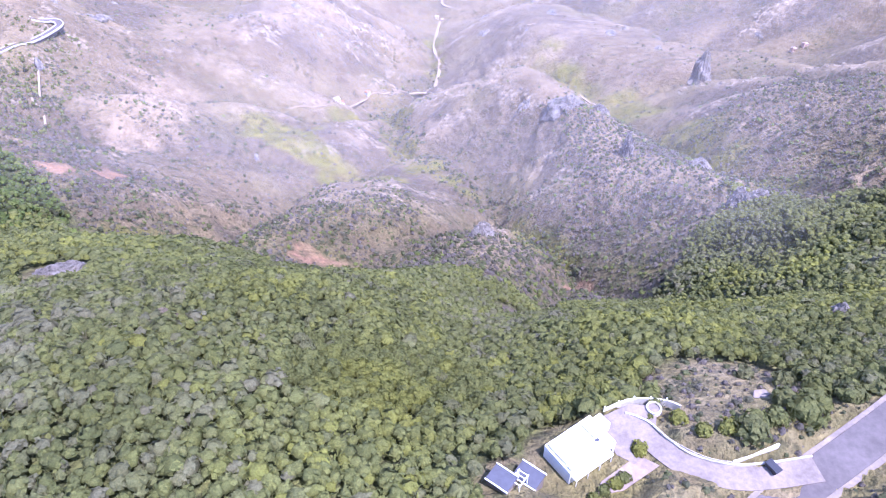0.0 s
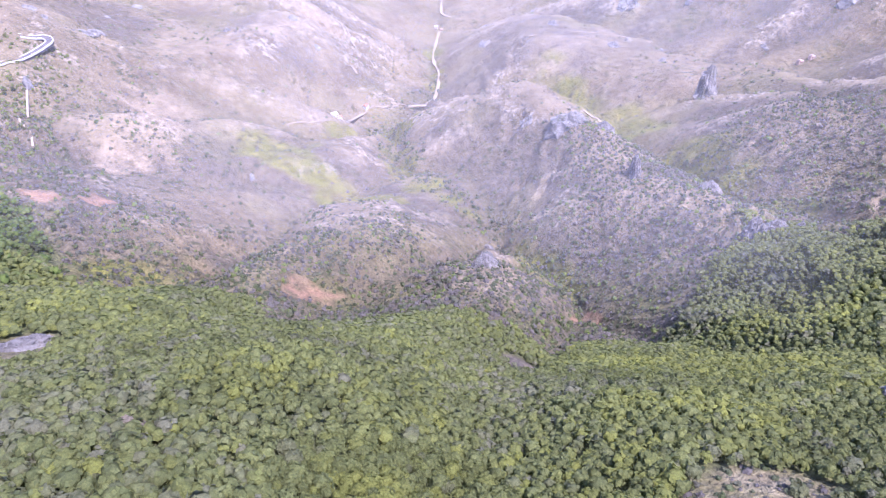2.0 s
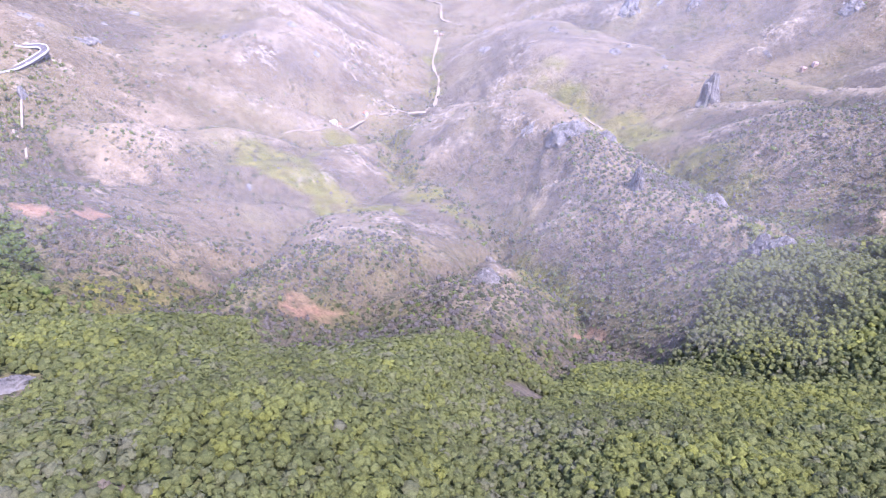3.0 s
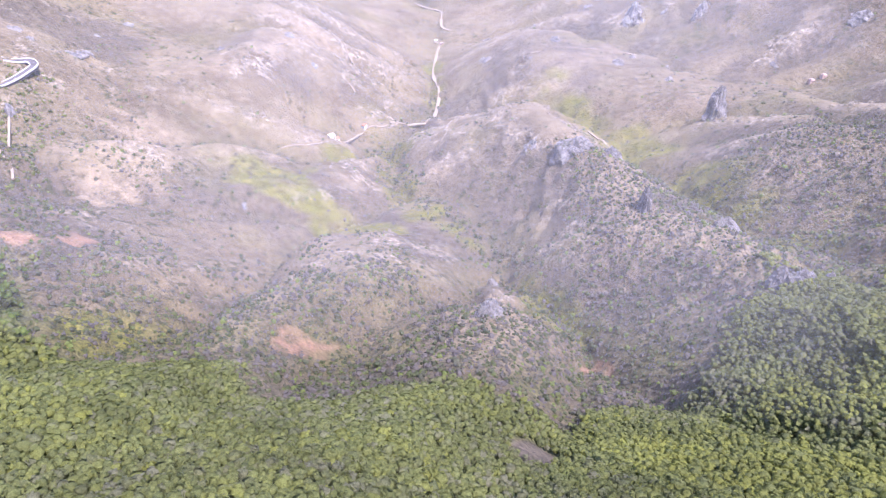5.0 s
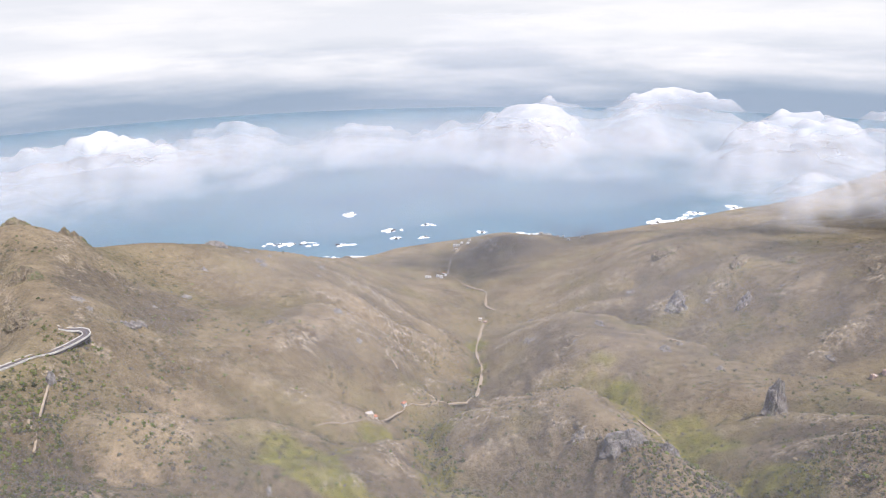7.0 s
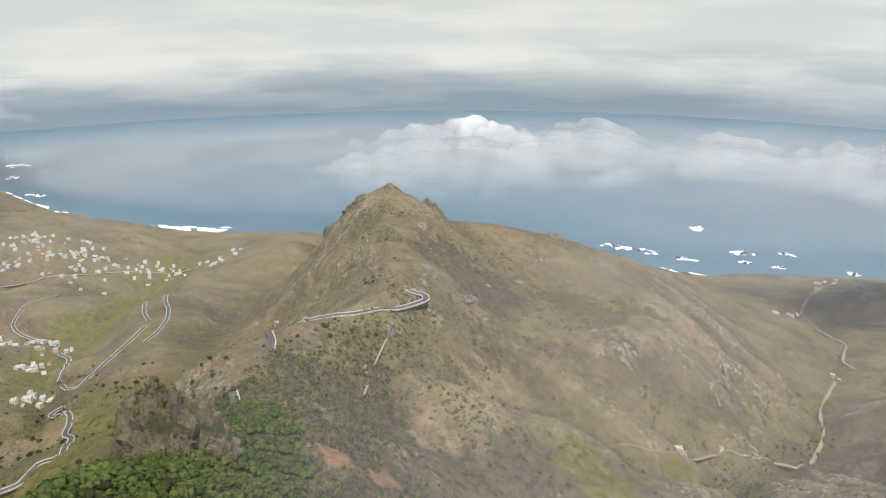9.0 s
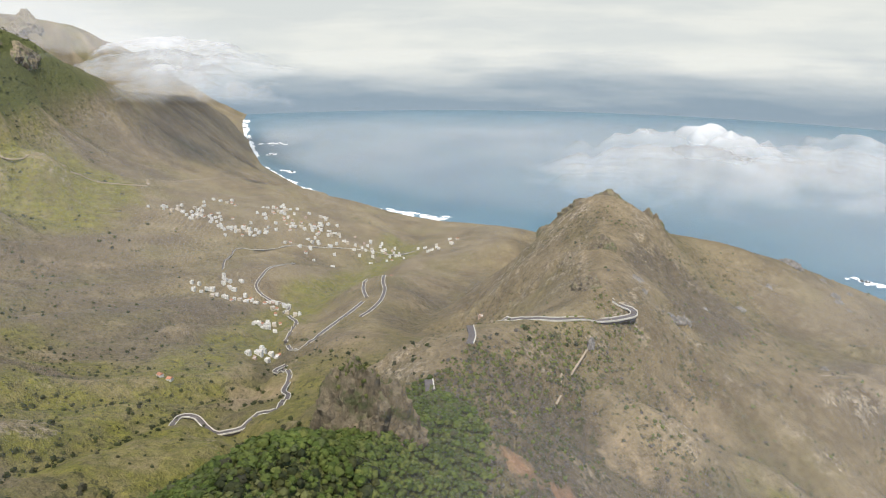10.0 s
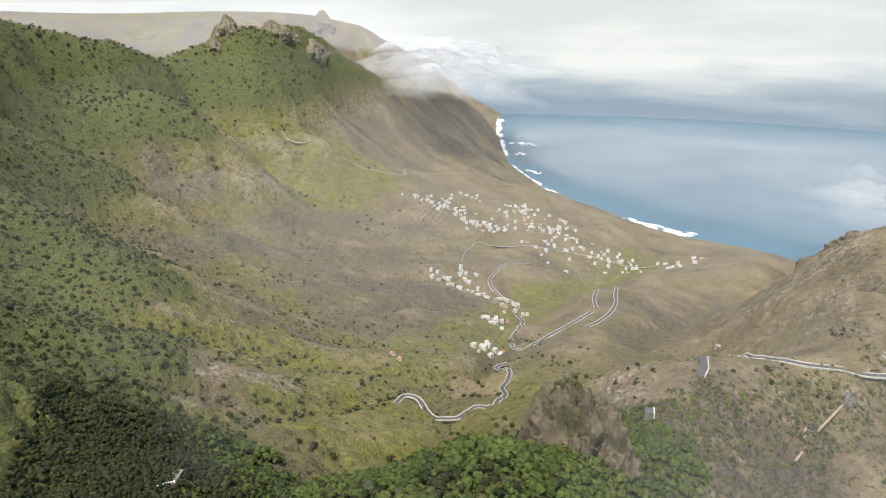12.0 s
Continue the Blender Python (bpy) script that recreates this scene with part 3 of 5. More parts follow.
def cover(x, y, z):
    """Grass, bare rock, pale earth, red earth, walled terraces, scrub and wood, each 0 to 1."""
    s = steepness(x, y)
    f = forest_at(x, y, z)
    patch = fbm(x, y, 140, 4, 61)
    green = np.zeros(len(x))
    for line, wide in ((WEST_STREAM, 95), (EAST_STREAM, 24), (HOLLOW, 44), (SADDLE, 26)):
        d, _ = nearness(x, y, smooth_line(line, 50))
        green = np.maximum(green, 1 - step01(d + 30 * patch, wide * 0.35, wide))
    west = step01(-x, 380, 560) * (1 - step01(y, 450, 900)) * step01(z, 250, 330)
    green = np.maximum(green, west * step01(patch, -0.6, 0.5) * 0.85)
    green = np.maximum(green, spot(x, y, -182, 325, 42))
    green = np.maximum(green, step01(z, 400, 500) * step01(patch, -0.2, 0.6) * 0.7 * step01(500 - y, 0, 200))
    for cx, cy, r in ((-2060, 380, 330), (-2140, 560, 200), (-921, 243, 45), (-770, 120, 90), (-780, 205, 90), (-800, 345, 90), (-610, 240, 110), (214, 777, 60), (-193, 652, 45), (-60, 860, 40)):
        green = np.maximum(green, spot(x + 30 * grain(x, y, 60, 65), y + 30 * grain(x, y, 60, 66), cx, cy, r))
    green = np.maximum(green, 0.3 * step01(patch, 0.0, 0.8))
    green = np.maximum(green, 0.5 * step01(-x, 800, 1100) * step01(z, 250, 420) * step01(patch, -0.3, 0.5))
    wet, rib = of_land("wet", x, y), of_land("rib", x, y)
    rock = step01(s + 0.05 * rib + 0.3 * patch + 0.25 * fbm(x, y, 40, 3, 72), 0.85, 1.25) * 0.8
    rock = np.maximum(rock, step01(rib + 3.0 * fbm(x, y, 36, 3, 73), 1.8, 4.8) * step01(s, 0.35, 0.6) * 0.9)
    thick = belt(x, y, z)
    rock = rock * (1 - 0.75 * thick) * (1 - f) * (1 - 0.5 * step01(-x, 700, 1000))
    ochre = step01(0.12 * rib + fbm(x, y, 110, 4, 77), 0.45, 0.9) * 0.5
    green = np.maximum(green, wet * (0.35 + 0.4 * step01(patch, -0.4, 0.4)))
    for cx, cy, r in ((-316, 705, 34), (-335, 610, 30), (-300, 560, 26), (-200, 1150, 45), (-244, 985, 30), (147, 969, 36), (-285, 400, 26), (-275, 385, 22), (-748, 436, 60), (-190, 1120, 40), (58, 80, 22), (46, 55, 15), (76, 60, 14)):
        ochre = np.maximum(ochre, spot(x + 14 * grain(x, y, 22, 79), y + 14 * grain(x, y, 22, 80), cx, cy, r) * (0.4 if cx > 40 and cy < 100 else 1.0))
    ochre = ochre * 0.85 * (1 - f) * (0.35 + 0.65 * step01(fbm(x, y, 24, 4, 81), -0.3, 0.35))
    red = np.zeros(len(x))
    for cx, cy, r in ((-88, 333, 17), (-278, 414, 14), (-258, 434, 10), (90, 345, 8)):
        red = np.maximum(red, spot(x + 12 * grain(x, y, 15, 83), y + 12 * grain(x, y, 15, 84), cx, cy, r) * 0.85 * (0.45 + 0.55 * step01(fbm(x, y, 12, 3, 85), -0.3, 0.3)))
    terrace = step01(-x, 1000, 1350) * step01(y, 250, 600) * step01(fbm(x, y, 260, 3, 87), -0.35, 0.1) * (1 - step01(z, 260, 400))
    terrace = np.maximum(terrace, step01(-x, 560, 700) * spot(x, y, -830, 300, 260) * 0.6)
    bush = step01(fbm(x, y, 160, 3, 91) + 0.4 * step01(z, 250, 480) - 0.05 * rib, -0.25, 0.55)
    bush = np.maximum(bush, 0.9 * wet)
    bush = np.maximum(bush, 0.95 * step01(-x, 420, 700) * (1 - step01(y, 420, 800)))
    bush = np.maximum(bush, thick) * (1 - ochre) * (1 - red)
    heath = step01(fbm(x, y, 230, 4, 93) + 0.02 * (z - 320) / 10 - 0.04 * rib, -0.1, 0.5) * (1 - 0.7 * step01(-x, 150, 350) * step01(y, 600, 700) * step01(900 + x, 0, 200))
    for cx, cy, r in ((20, 610, 120), (90, 720, 130), (-110, 690, 60), (-130, 640, 70), (250, 1250, 220), (330, 1150, 200), (420, 700, 160), (60, 1900, 160), (-480, 900, 120), (-1150, 450, 260)):
        heath = np.maximum(heath, 0.95 * spot(x + 40 * fbm(x, y, 80, 3, 94), y + 40 * fbm(x, y, 80, 3, 95), cx, cy, r))
    # Brown heath over the western slopes; its dark tone also holds their cloud shade.
    heath = np.maximum(heath, 0.75 * step01(-x, 900, 1250) * step01(z, 150, 300))
    heath = np.maximum(heath, 0.7 * thick)
    heath = heath * (1 - 0.8 * green) * (1 - step01(rib, 3, 6)) * (1 - f)
    return {"heath": heath, "green": green, "rock": rock, "ochre": ochre, "red": red, "terrace": terrace, "bush": bush, "forest": f}

# ---- the ground: one sheet, finest where the camera flies ----
def mesh_object(name, verts, faces, material, parent=None, label="", smooth=False):
    me = bpy.data.meshes.new(name)
    me.from_pydata([tuple(v) for v in verts], [], [tuple(f) for f in faces])
    me.materials.append(material)
    if smooth:
        me.shade_smooth()
    ob = new(name, me)
    if parent:
        ob.parent = parent
    if label:
        ob["label"] = label
    return ob


def fan(inner, outer, grow, fine_from, fine_to, fine, coarse):
    """Rings of a round sheet about the flight's middle, with more rays to the north-west."""
    rings = [inner]
    while rings[-1] < outer:
        rings.append(rings[-1] * grow + 0.4)
    rays = [fine_from + i * fine for i in range(int((fine_to - fine_from) / fine))]
    a = fine_to
    while a < fine_from + 360 - 0.5 * coarse:
        rays.append(a)
        a += coarse
    rays = np.radians(rays)
    r = np.array(rings)
    x, y = -10 - np.sin(rays)[None] * r[:, None], 80 + np.cos(rays)[None] * r[:, None]
    n, m = x.shape
    k = np.arange(n * m).reshape(n, m)
    a, b = k[:-1], k[1:]
    quads = np.stack([a, b, np.roll(b, -1, 1), np.roll(a, -1, 1)], -1).reshape(-1, 4)
    hub = n * m
    cap = [(hub, k[0, i], k[0, (i + 1) % m]) for i in range(m)]
    return np.r_[x.ravel(), -10], np.r_[y.ravel(), 80], quads, cap


def sheet(name, x, y, z, quads, cap, material):
    me = bpy.data.meshes.new(name)
    me.vertices.add(len(x))
    me.vertices.foreach_set("co", np.stack([x, y, z], 1).ravel())
    loops = np.r_[quads.ravel(), np.array(cap).ravel()]
    me.loops.add(len(loops))
    me.loops.foreach_set("vertex_index", loops)
    me.polygons.add(len(quads) + len(cap))
    me.polygons.foreach_set("loop_start", np.r_[np.arange(len(quads)) * 4, len(quads) * 4 + np.arange(len(cap)) * 3])
    me.update(calc_edges=True)
    me.validate()
    me.shade_smooth()
    me.materials.append(material)
    return new(name, me)


def attribute(ob, name, values):
    ob.data.attributes.new(name, "FLOAT", "POINT").data.foreach_set("value", np.asarray(values, np.float32))


x, y, quads, cap = fan(4.0, 4880.0, 1.0102, -48, 122, 0.3, 3.0)
z = height(x, y)
ground = tagged(sheet("ground", x, y, z, quads, cap, GROUND), "dry brown volcanic hillsides with scrub, terraces and gullies", "hillside", kind="structure")
for key, values in cover(x, y, z).items():
    attribute(ground, key, values)


def part(name, bm, material, parent, label=""):
    """One bmesh as one mesh object under a thing or a part."""
    me = bpy.data.meshes.new(name)
    bm.to_mesh(me)
    bm.free()
    me.materials.append(material)
    ob = new(name, me)
    ob.parent = parent
    if label:
        ob["label"] = label
    return ob


def box(bm, x0, x1, y0, y1, z0, z1, bevel=0.0):
    got = bmesh.ops.create_cube(bm, size=1, matrix=Matrix.Translation(((x0 + x1) / 2, (y0 + y1) / 2, (z0 + z1) / 2)) @ Matrix.Diagonal((x1 - x0, y1 - y0, z1 - z0, 1)))
    if bevel:
        bmesh.ops.bevel(bm, geom=list({e for v in got["verts"] for e in v.link_edges}), offset=bevel, segments=1, affect="EDGES")
    return bm


def boxed(*sizes, bevel=0.0):
    return box(bmesh.new(), *sizes, bevel=bevel)


# ---- crags and boulders ----
def crag(name, x, y, wide, deep, tall, seed, material, label, category="rock", sink=0.25, turn=0, lumps=3, fine=4, lean=0.0, narrow=0.52):
    """A broken rock: lumps of different height, cut by joints, joined into one mesh."""
    rnd = random.Random(seed)
    bm = bmesh.new()
    for n in range(lumps):
        share = 1.0 if n == 0 else rnd.uniform(0.45, 0.8)
        off = Vector((0, 0, 0)) if n == 0 else Vector((rnd.uniform(-0.5, 0.5) * wide, rnd.uniform(-0.4, 0.4) * deep, 0))
        w, d, h = wide * (0.62 if n == 0 else rnd.uniform(0.3, 0.5)), deep * (0.62 if n == 0 else rnd.uniform(0.3, 0.5)), tall * share
        got = bmesh.ops.create_icosphere(bm, subdivisions=fine, radius=1.0)["verts"]
        shift = Vector((seed * 3.1, n * 7.7, 0))
        for v in got:
            p = v.co.copy()
            up = max(p.z, 0.0)
            taper = 1 - narrow * up**1.4
            q = Vector((p.x * w * taper, p.y * d * taper, p.z * h))
            big = noise.noise(q / (0.5 * wide) + shift) * 0.26 + noise.noise(q / (0.22 * wide) + shift) * 0.16
            cut = abs(noise.noise(Vector((q.x, q.y, q.z * 0.35)) / (0.13 * wide) + shift)) * -0.22
            small = noise.noise(q / (0.06 * wide) + shift) * 0.07 + noise.noise(q / (0.03 * wide) + shift) * 0.04
            ledge = q.z / (0.17 * tall) + 1.6 * noise.noise(q / (0.4 * wide) + shift)
            small += 0.13 * (ledge - math.floor(ledge)) - 0.06
            k = 1 + big + 1.5 * cut + small
            q = Vector((q.x * k + lean * max(q.z, 0), q.y * k, q.z * (1 + 0.45 * big + small)))
            v.co = q + off
    a = radians(turn)
    ground_z = min(ground_at(x + wide * 0.4 * math.cos(b), y + deep * 0.4 * math.sin(b)) for b in (0, 1.6, 3.1, 4.7))
    me = bpy.data.meshes.new(name)
    bm.to_mesh(me)
    bm.free()
    me.materials.append(material)
    ob = new(name, me)
    ob.matrix_basis = Matrix.Translation((x, y, ground_z - sink * tall * 0.4)) @ Matrix.Rotation(a, 4, "Z")
    return tagged(ob, label, category)


# ---- ribbons: roads, parapets and tracks laid over the land ----
def lay(points, step=5.0, lift=0.9, even=9):
    line = smooth_line(points, step)[:, :2]
    z = height(line[:, 0], line[:, 1])
    pad = np.r_[[z[0]] * even, z, [z[-1]] * even]
    z = np.maximum(np.convolve(pad, np.ones(2 * even + 1) / (2 * even + 1), "valid"), z - 0.6) + lift
    return np.c_[line, z]


def across(line):
    t = np.gradient(line[:, :2], axis=0)
    t /= np.maximum(np.linalg.norm(t, axis=1), 1e-6)[:, None]
    return np.stack([-t[:, 1], t[:, 0]], 1)


def ribbon(line, left, right, top, bottom):
    """A band between two offsets, with a top and two sides."""
    n = across(line)
    rows = []
    for off, dz in ((left, bottom), (left, top), (right, top), (right, bottom)):
        rows.append(np.c_[line[:, :2] + n * off, line[:, 2] + dz])
    m = len(line)
    verts = np.concatenate(rows)
    faces = [(k * m + i, k * m + i + 1, (k + 1) * m + i + 1, (k + 1) * m + i) for k in range(3) for i in range(m - 1)]
    faces += [(0, m, 2 * m, 3 * m), (m - 1, 4 * m - 1, 3 * m - 1, 2 * m - 1)]
    return verts, faces


def band(name, line, left, right, top, bottom, material, parent=None, label=""):
    return mesh_object(name, *ribbon(line, left, right, top, bottom), material, parent, label)
x, y, quads, cap = fan(60.0, 4930.0, 1.03, -48, 122, 1.0, 4.0)
sea = tagged(sheet("water", x, y, np.zeros(len(x)), quads, cap, SEA), "blue open sea with fine ripples off the coast", "sea", kind="structure")

# ---- trees and scrub ----
def crown(seed, tufts, rings=((-0.15, 0.92), (0.3, 1.0), (0.68, 0.72)), sides=7, tuft=0.42):
    """A crown of radius one: an uneven dome set with tufts of leaves. Vertices, triangles."""
    rnd = np.random.RandomState(seed)
    v, t = [], []
    for z, r in rings:
        for i in range(sides):
            a = 2 * math.pi * (i + 0.5 * rnd.rand()) / sides
            q = r * (0.72 + 0.3 * rnd.rand())
            v.append((q * math.cos(a), q * math.sin(a), z + 0.12 * rnd.randn()))
    for k in range(len(rings) - 1):
        for i in range(sides):
            a, b = k * sides + i, k * sides + (i + 1) % sides
            t += [(a, b, b + sides), (a, b + sides, a + sides)]
    top = len(v)
    v.append((0.1 * rnd.randn(), 0.1 * rnd.randn(), 0.9))
    last = (len(rings) - 1) * sides
    t += [(last + i, last + (i + 1) % sides, top) for i in range(sides)]
    bumps = rnd.randn(5, 3)
    bumps[:, 2] = np.abs(bumps[:, 2])
    bumps /= np.linalg.norm(bumps, axis=1)[:, None]
    for _ in range(tufts):
        d = rnd.randn(3)
        d[2] = abs(d[2]) - 0.15
        d /= np.linalg.norm(d)
        swell = 0.86 + 0.3 * max(0.0, (bumps @ d).max()) ** 4
        centre = d * (1, 1, 0.92) * swell * (0.94 + 0.14 * rnd.rand())
        nrm = d + 0.38 * rnd.randn(3)
        nrm /= np.linalg.norm(nrm)
        u = np.cross(nrm, rnd.randn(3))
        u /= np.linalg.norm(u)
        w = np.cross(nrm, u)
        a, b = tuft * (0.6 + 0.6 * rnd.rand()), tuft * (0.5 + 0.5 * rnd.rand())
        k = len(v)
        v += [centre - u * a, centre - w * b + nrm * 0.06, centre + u * a * 0.9, centre + w * b]
        t += [(k, k + 1, k + 2), (k, k + 2, k + 3)]
    return np.array(v, float), np.array(t, int)


def planted(name, places, sizes, tones, shapes, material, label, category, squash=0.95):
    """Many plants as one mesh: places (n, 3), sizes (n,), tones (n,)."""
    rnd = np.random.RandomState(len(places))
    which = rnd.randint(0, len(shapes), len(places))
    turn = rnd.rand(len(places)) * 2 * np.pi
    verts, tris, tone, base_index = [], [], [], 0
    for w, (v, t) in enumerate(shapes):
        at = np.flatnonzero(which == w)
        if not len(at):
            continue
        c, s = np.cos(turn[at])[:, None], np.sin(turn[at])[:, None]
        r = sizes[at][:, None]
        tall = r * squash * (0.85 + 0.35 * rnd.rand(len(at)))[:, None]
        x = (v[:, 0] * c - v[:, 1] * s) * r + places[at, 0:1]
        y = (v[:, 0] * s + v[:, 1] * c) * r + places[at, 1:2]
        z = v[:, 2] * tall + places[at, 2:3]
        verts.append(np.stack([x, y, z], -1).reshape(-1, 3))
        tris.append((t[None] + (base_index + np.arange(len(at)) * len(v))[:, None, None]).reshape(-1, 3))
        tone.append(np.repeat(tones[at], len(v)))
        base_index += len(at) * len(v)
    verts, tris, tone = np.concatenate(verts), np.concatenate(tris), np.concatenate(tone)
    me = bpy.data.meshes.new(name)
    me.vertices.add(len(verts))
    me.vertices.foreach_set("co", verts.ravel())
    me.loops.add(tris.size)
    me.loops.foreach_set("vertex_index", tris.ravel())
    me.polygons.add(len(tris))
    me.polygons.foreach_set("loop_start", np.arange(len(tris)) * 3)
    me.update(calc_edges=True)
    me.materials.append(material)
    ob = tagged(new(name, me), label, category, kind="stuff")
    attribute(ob, "tone", tone)
    return ob


def scatter(x0, x1, y0, y1, step, seed):
    rnd = np.random.RandomState(seed)
    gx, gy = np.meshgrid(np.arange(x0, x1, step), np.arange(y0, y1, step))
    gx, gy = gx.ravel() + (rnd.rand(gx.size) - 0.5) * step * 0.95, gy.ravel() + (rnd.rand(gx.size) - 0.5) * step * 0.95
    return gx, gy, rnd


def tone_at(x, y, rnd):
    """How yellow (1) or grey (0) the leaves are, in stands."""
    t = 0.42 + 0.2 * fbm(x, y, 110, 3, 95) + 0.16 * rnd.randn(len(x)) + 0.12 * fbm(x, y, 28, 2, 96)
    for cx, cy, r in ((95, 190, 45), (22, 100, 26), (55, 120, 26), (130, 150, 30), (-15, 92, 18), (150, 230, 30)):
        t = t + (0.05 + 0.36 * rnd.rand(len(x))) * spot(x + 10 * grain(x, y, 16, 97), y + 10 * grain(x, y, 16, 98), cx, cy, r)
    t = t - 0.16 * spot(x, y, -95, 120, 45) * (0.4 + 0.6 * rnd.rand(len(x)))
    return np.clip(t, 0, 1)


NEAR = [crown(n, 18, sides=5, tuft=0.4) for n in range(7)]
MIDDLE = [crown(20 + n, 5, ((-0.1, 0.95), (0.5, 0.85)), 5, 0.5) for n in range(6)]
FAR = [crown(40 + n, 5, ((-0.1, 1.0), (0.55, 0.8)), 4, 0.6) for n in range(6)]

# the laurel wood under the flight
x, y, rnd = scatter(-460, 300, 42, 470, 2.15, 3)
z = height(x, y)
f = forest_at(x, y, z)
on = (f > 0.15 + 0.8 * rnd.rand(len(x))) & (z > 440)
x, y, z = x[on], y[on], z[on]
size = 1.1 + 1.05 * rnd.rand(len(x)) ** 2.4 + 0.4 * step01(fbm(x, y, 60, 2, 99), 0.0, 0.6)
spur = step01(-x, 150, 190) * step01(y - 0.25 * x, 200, 260)
thin = spur * (rnd.rand(len(x)) < 0.5)
x, y, z, size, spur = (q[thin < 0.5] for q in (x, y, z, size * (1 + 0.45 * spur), spur))
fresh = rnd.rand(len(x)) < step01(-x, 170, 270) * spur
# Western trees that get the leaf colour with shade in it.
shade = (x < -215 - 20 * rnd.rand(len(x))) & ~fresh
tone = tone_at(x, y, rnd)
rise = 1.7 + 0.7 * rnd.rand(len(x)) + 0.3 * size
order = np.argsort(np.hypot(x + 12, (y - 96) * 1.4))
single, rest = order[:300], order[300:]
close = np.hypot(x[rest], y[rest] - 60) < 140
for pick, shapes, name, leaves, words in ((rest[close], NEAR, "laurel_wood", LAUREL, "dense evergreen laurel wood on the steep slope"), (rest[~close & ~fresh[rest] & ~shade[rest]], MIDDLE, "laurel_wood_below", LAUREL, "dense evergreen laurel wood lower on the slope"),
                                          (rest[~close & ~fresh[rest] & shade[rest]], MIDDLE, "laurel_wood_west", SHADE_TONED, "evergreen laurel wood over the western valley, leaves coloured as in shade"),
                                          (rest[~close & fresh[rest]], MIDDLE, "spur_wood", FRESH, "fresh green laurel wood round the crag")):
    planted(name, np.stack([x, y, z + rise], 1)[pick], size[pick], tone[pick], shapes, leaves, words, "wood", 0.8)

# the three hundred trees nearest below the ridge stand singly
kinds = []
for n in range(8):
    v, t = crown(60 + n, 110, tuft=0.24)
    top = bpy.data.meshes.new("crown")
    top.from_pydata([tuple(q) for q in v * 2.1 + (0, 0, 2.4)], [], [tuple(q) for q in t])
    top.materials.append(LAUREL)
    top.attributes.new("tone", "FLOAT", "POINT").data.foreach_set("value", np.full(len(v), (0.2, 0.35, 0.42, 0.48, 0.55, 0.66, 0.8, 0.38)[n], np.float32))
    stem = bmesh.new()
    bmesh.ops.create_cone(stem, segments=7, radius1=0.24, radius2=0.12, depth=3.6, matrix=pose(0, 0, 1.0))
    for a in range(4):
        limb = pose(0, 0, 1.7, 0, 0, 90 * a + 20 * n) @ pose(0.42, 0, 0.5, 0, 40, 0)
        bmesh.ops.create_cone(stem, segments=5, radius1=0.09, radius2=0.03, depth=1.5, matrix=limb)
    trunk = bpy.data.meshes.new("trunk")
    stem.to_mesh(trunk)
    trunk.materials.append(BARK)
    kinds.append((top, trunk))
words = ("grey-green laurel tree with a patchy leafy crown", "dark green laurel tree in the slope wood", "dense green laurel tree on the slope", "green laurel tree with a rounded uneven crown",
         "fresh green laurel tree in the wood", "yellowish green laurel tree in the wood", "bright yellow-green tree among darker laurels", "dull green laurel tree with a broad crown")
shades = np.array((0.2, 0.35, 0.42, 0.48, 0.55, 0.66, 0.8, 0.38))
for i in single:
    n = int(np.argmin(np.abs(shades - tone[i] + 0.05 * rnd.randn(8))))
    root = tagged(new("laurel_tree"), words[n], "tree", "laurel trees below the ridge")
    root.matrix_basis = Matrix.Translation((x[i], y[i], z[i] - 0.2)) @ Matrix.Rotation(rnd.rand() * 6.28, 4, "Z") @ Matrix.Diagonal((*([size[i] / 2.1] * 2), (size[i] + 0.7) / 2.6, 1))
    for part_name, me in zip(("crown", "trunk"), kinds[n]):
        new(part_name, me).parent = root

# scrub on the eastern slopes
x, y, rnd = scatter(-420, 420, 215, 980, 3.7, 5)
z = height(x, y)
f = forest_at(x, y, z)
want = 1.3 * belt(x, y, z) + 0.4 * step01(fbm(x, y, 70, 3, 101), 0.1, 0.6) * step01(z, 330, 420) + 0.05 + 0.3 * of_land("wet", x, y) + 0.4 * (1 - step01(nearness(x, y, smooth_line(EAST_STREAM, 25))[0], 10, 40))
on = (f < 0.5) & (rnd.rand(len(x)) < want * 0.85) & (y > 225 - 0.2 * x) & (cover(x, y, z)["red"] < 0.2)
x, y, z = x[on], y[on], z[on]
size = 0.8 + 1.5 * rnd.rand(len(x)) ** 2.2
planted("scrub", np.stack([x, y, z + 0.2 * size], 1), size, np.clip(0.3 + 0.3 * rnd.randn(len(x)), 0, 1), FAR, SCRUB, "grey-green scrub scattered over dry slopes", "scrub")

# wood and scrub round the western valley
x, y, rnd = scatter(-1500, -400, -330, 620, 8.5, 7)
x2, y2, _ = scatter(-2700, -1500, -350, 750, 16.0, 8)
x, y = np.r_[x, x2], np.r_[y, y2]
z = height(x, y)
f = forest_at(x, y, z)
want = np.maximum(f * 1.2, 0.6 * step01(z, 240, 420) * step01(0.6 * fbm(x, y, 110, 3, 103) - 0.05 * of_land("rib", x, y) + 0.5 * of_land("wet", x, y), -0.1, 0.4) + 0.06)
on = (rnd.rand(len(x)) < want)
x, y, z = x[on], y[on], z[on]
size = (1.2 + 2.3 * rnd.rand(len(x)) ** 1.9) * np.where(x < -1500, 1.6, 1.0)
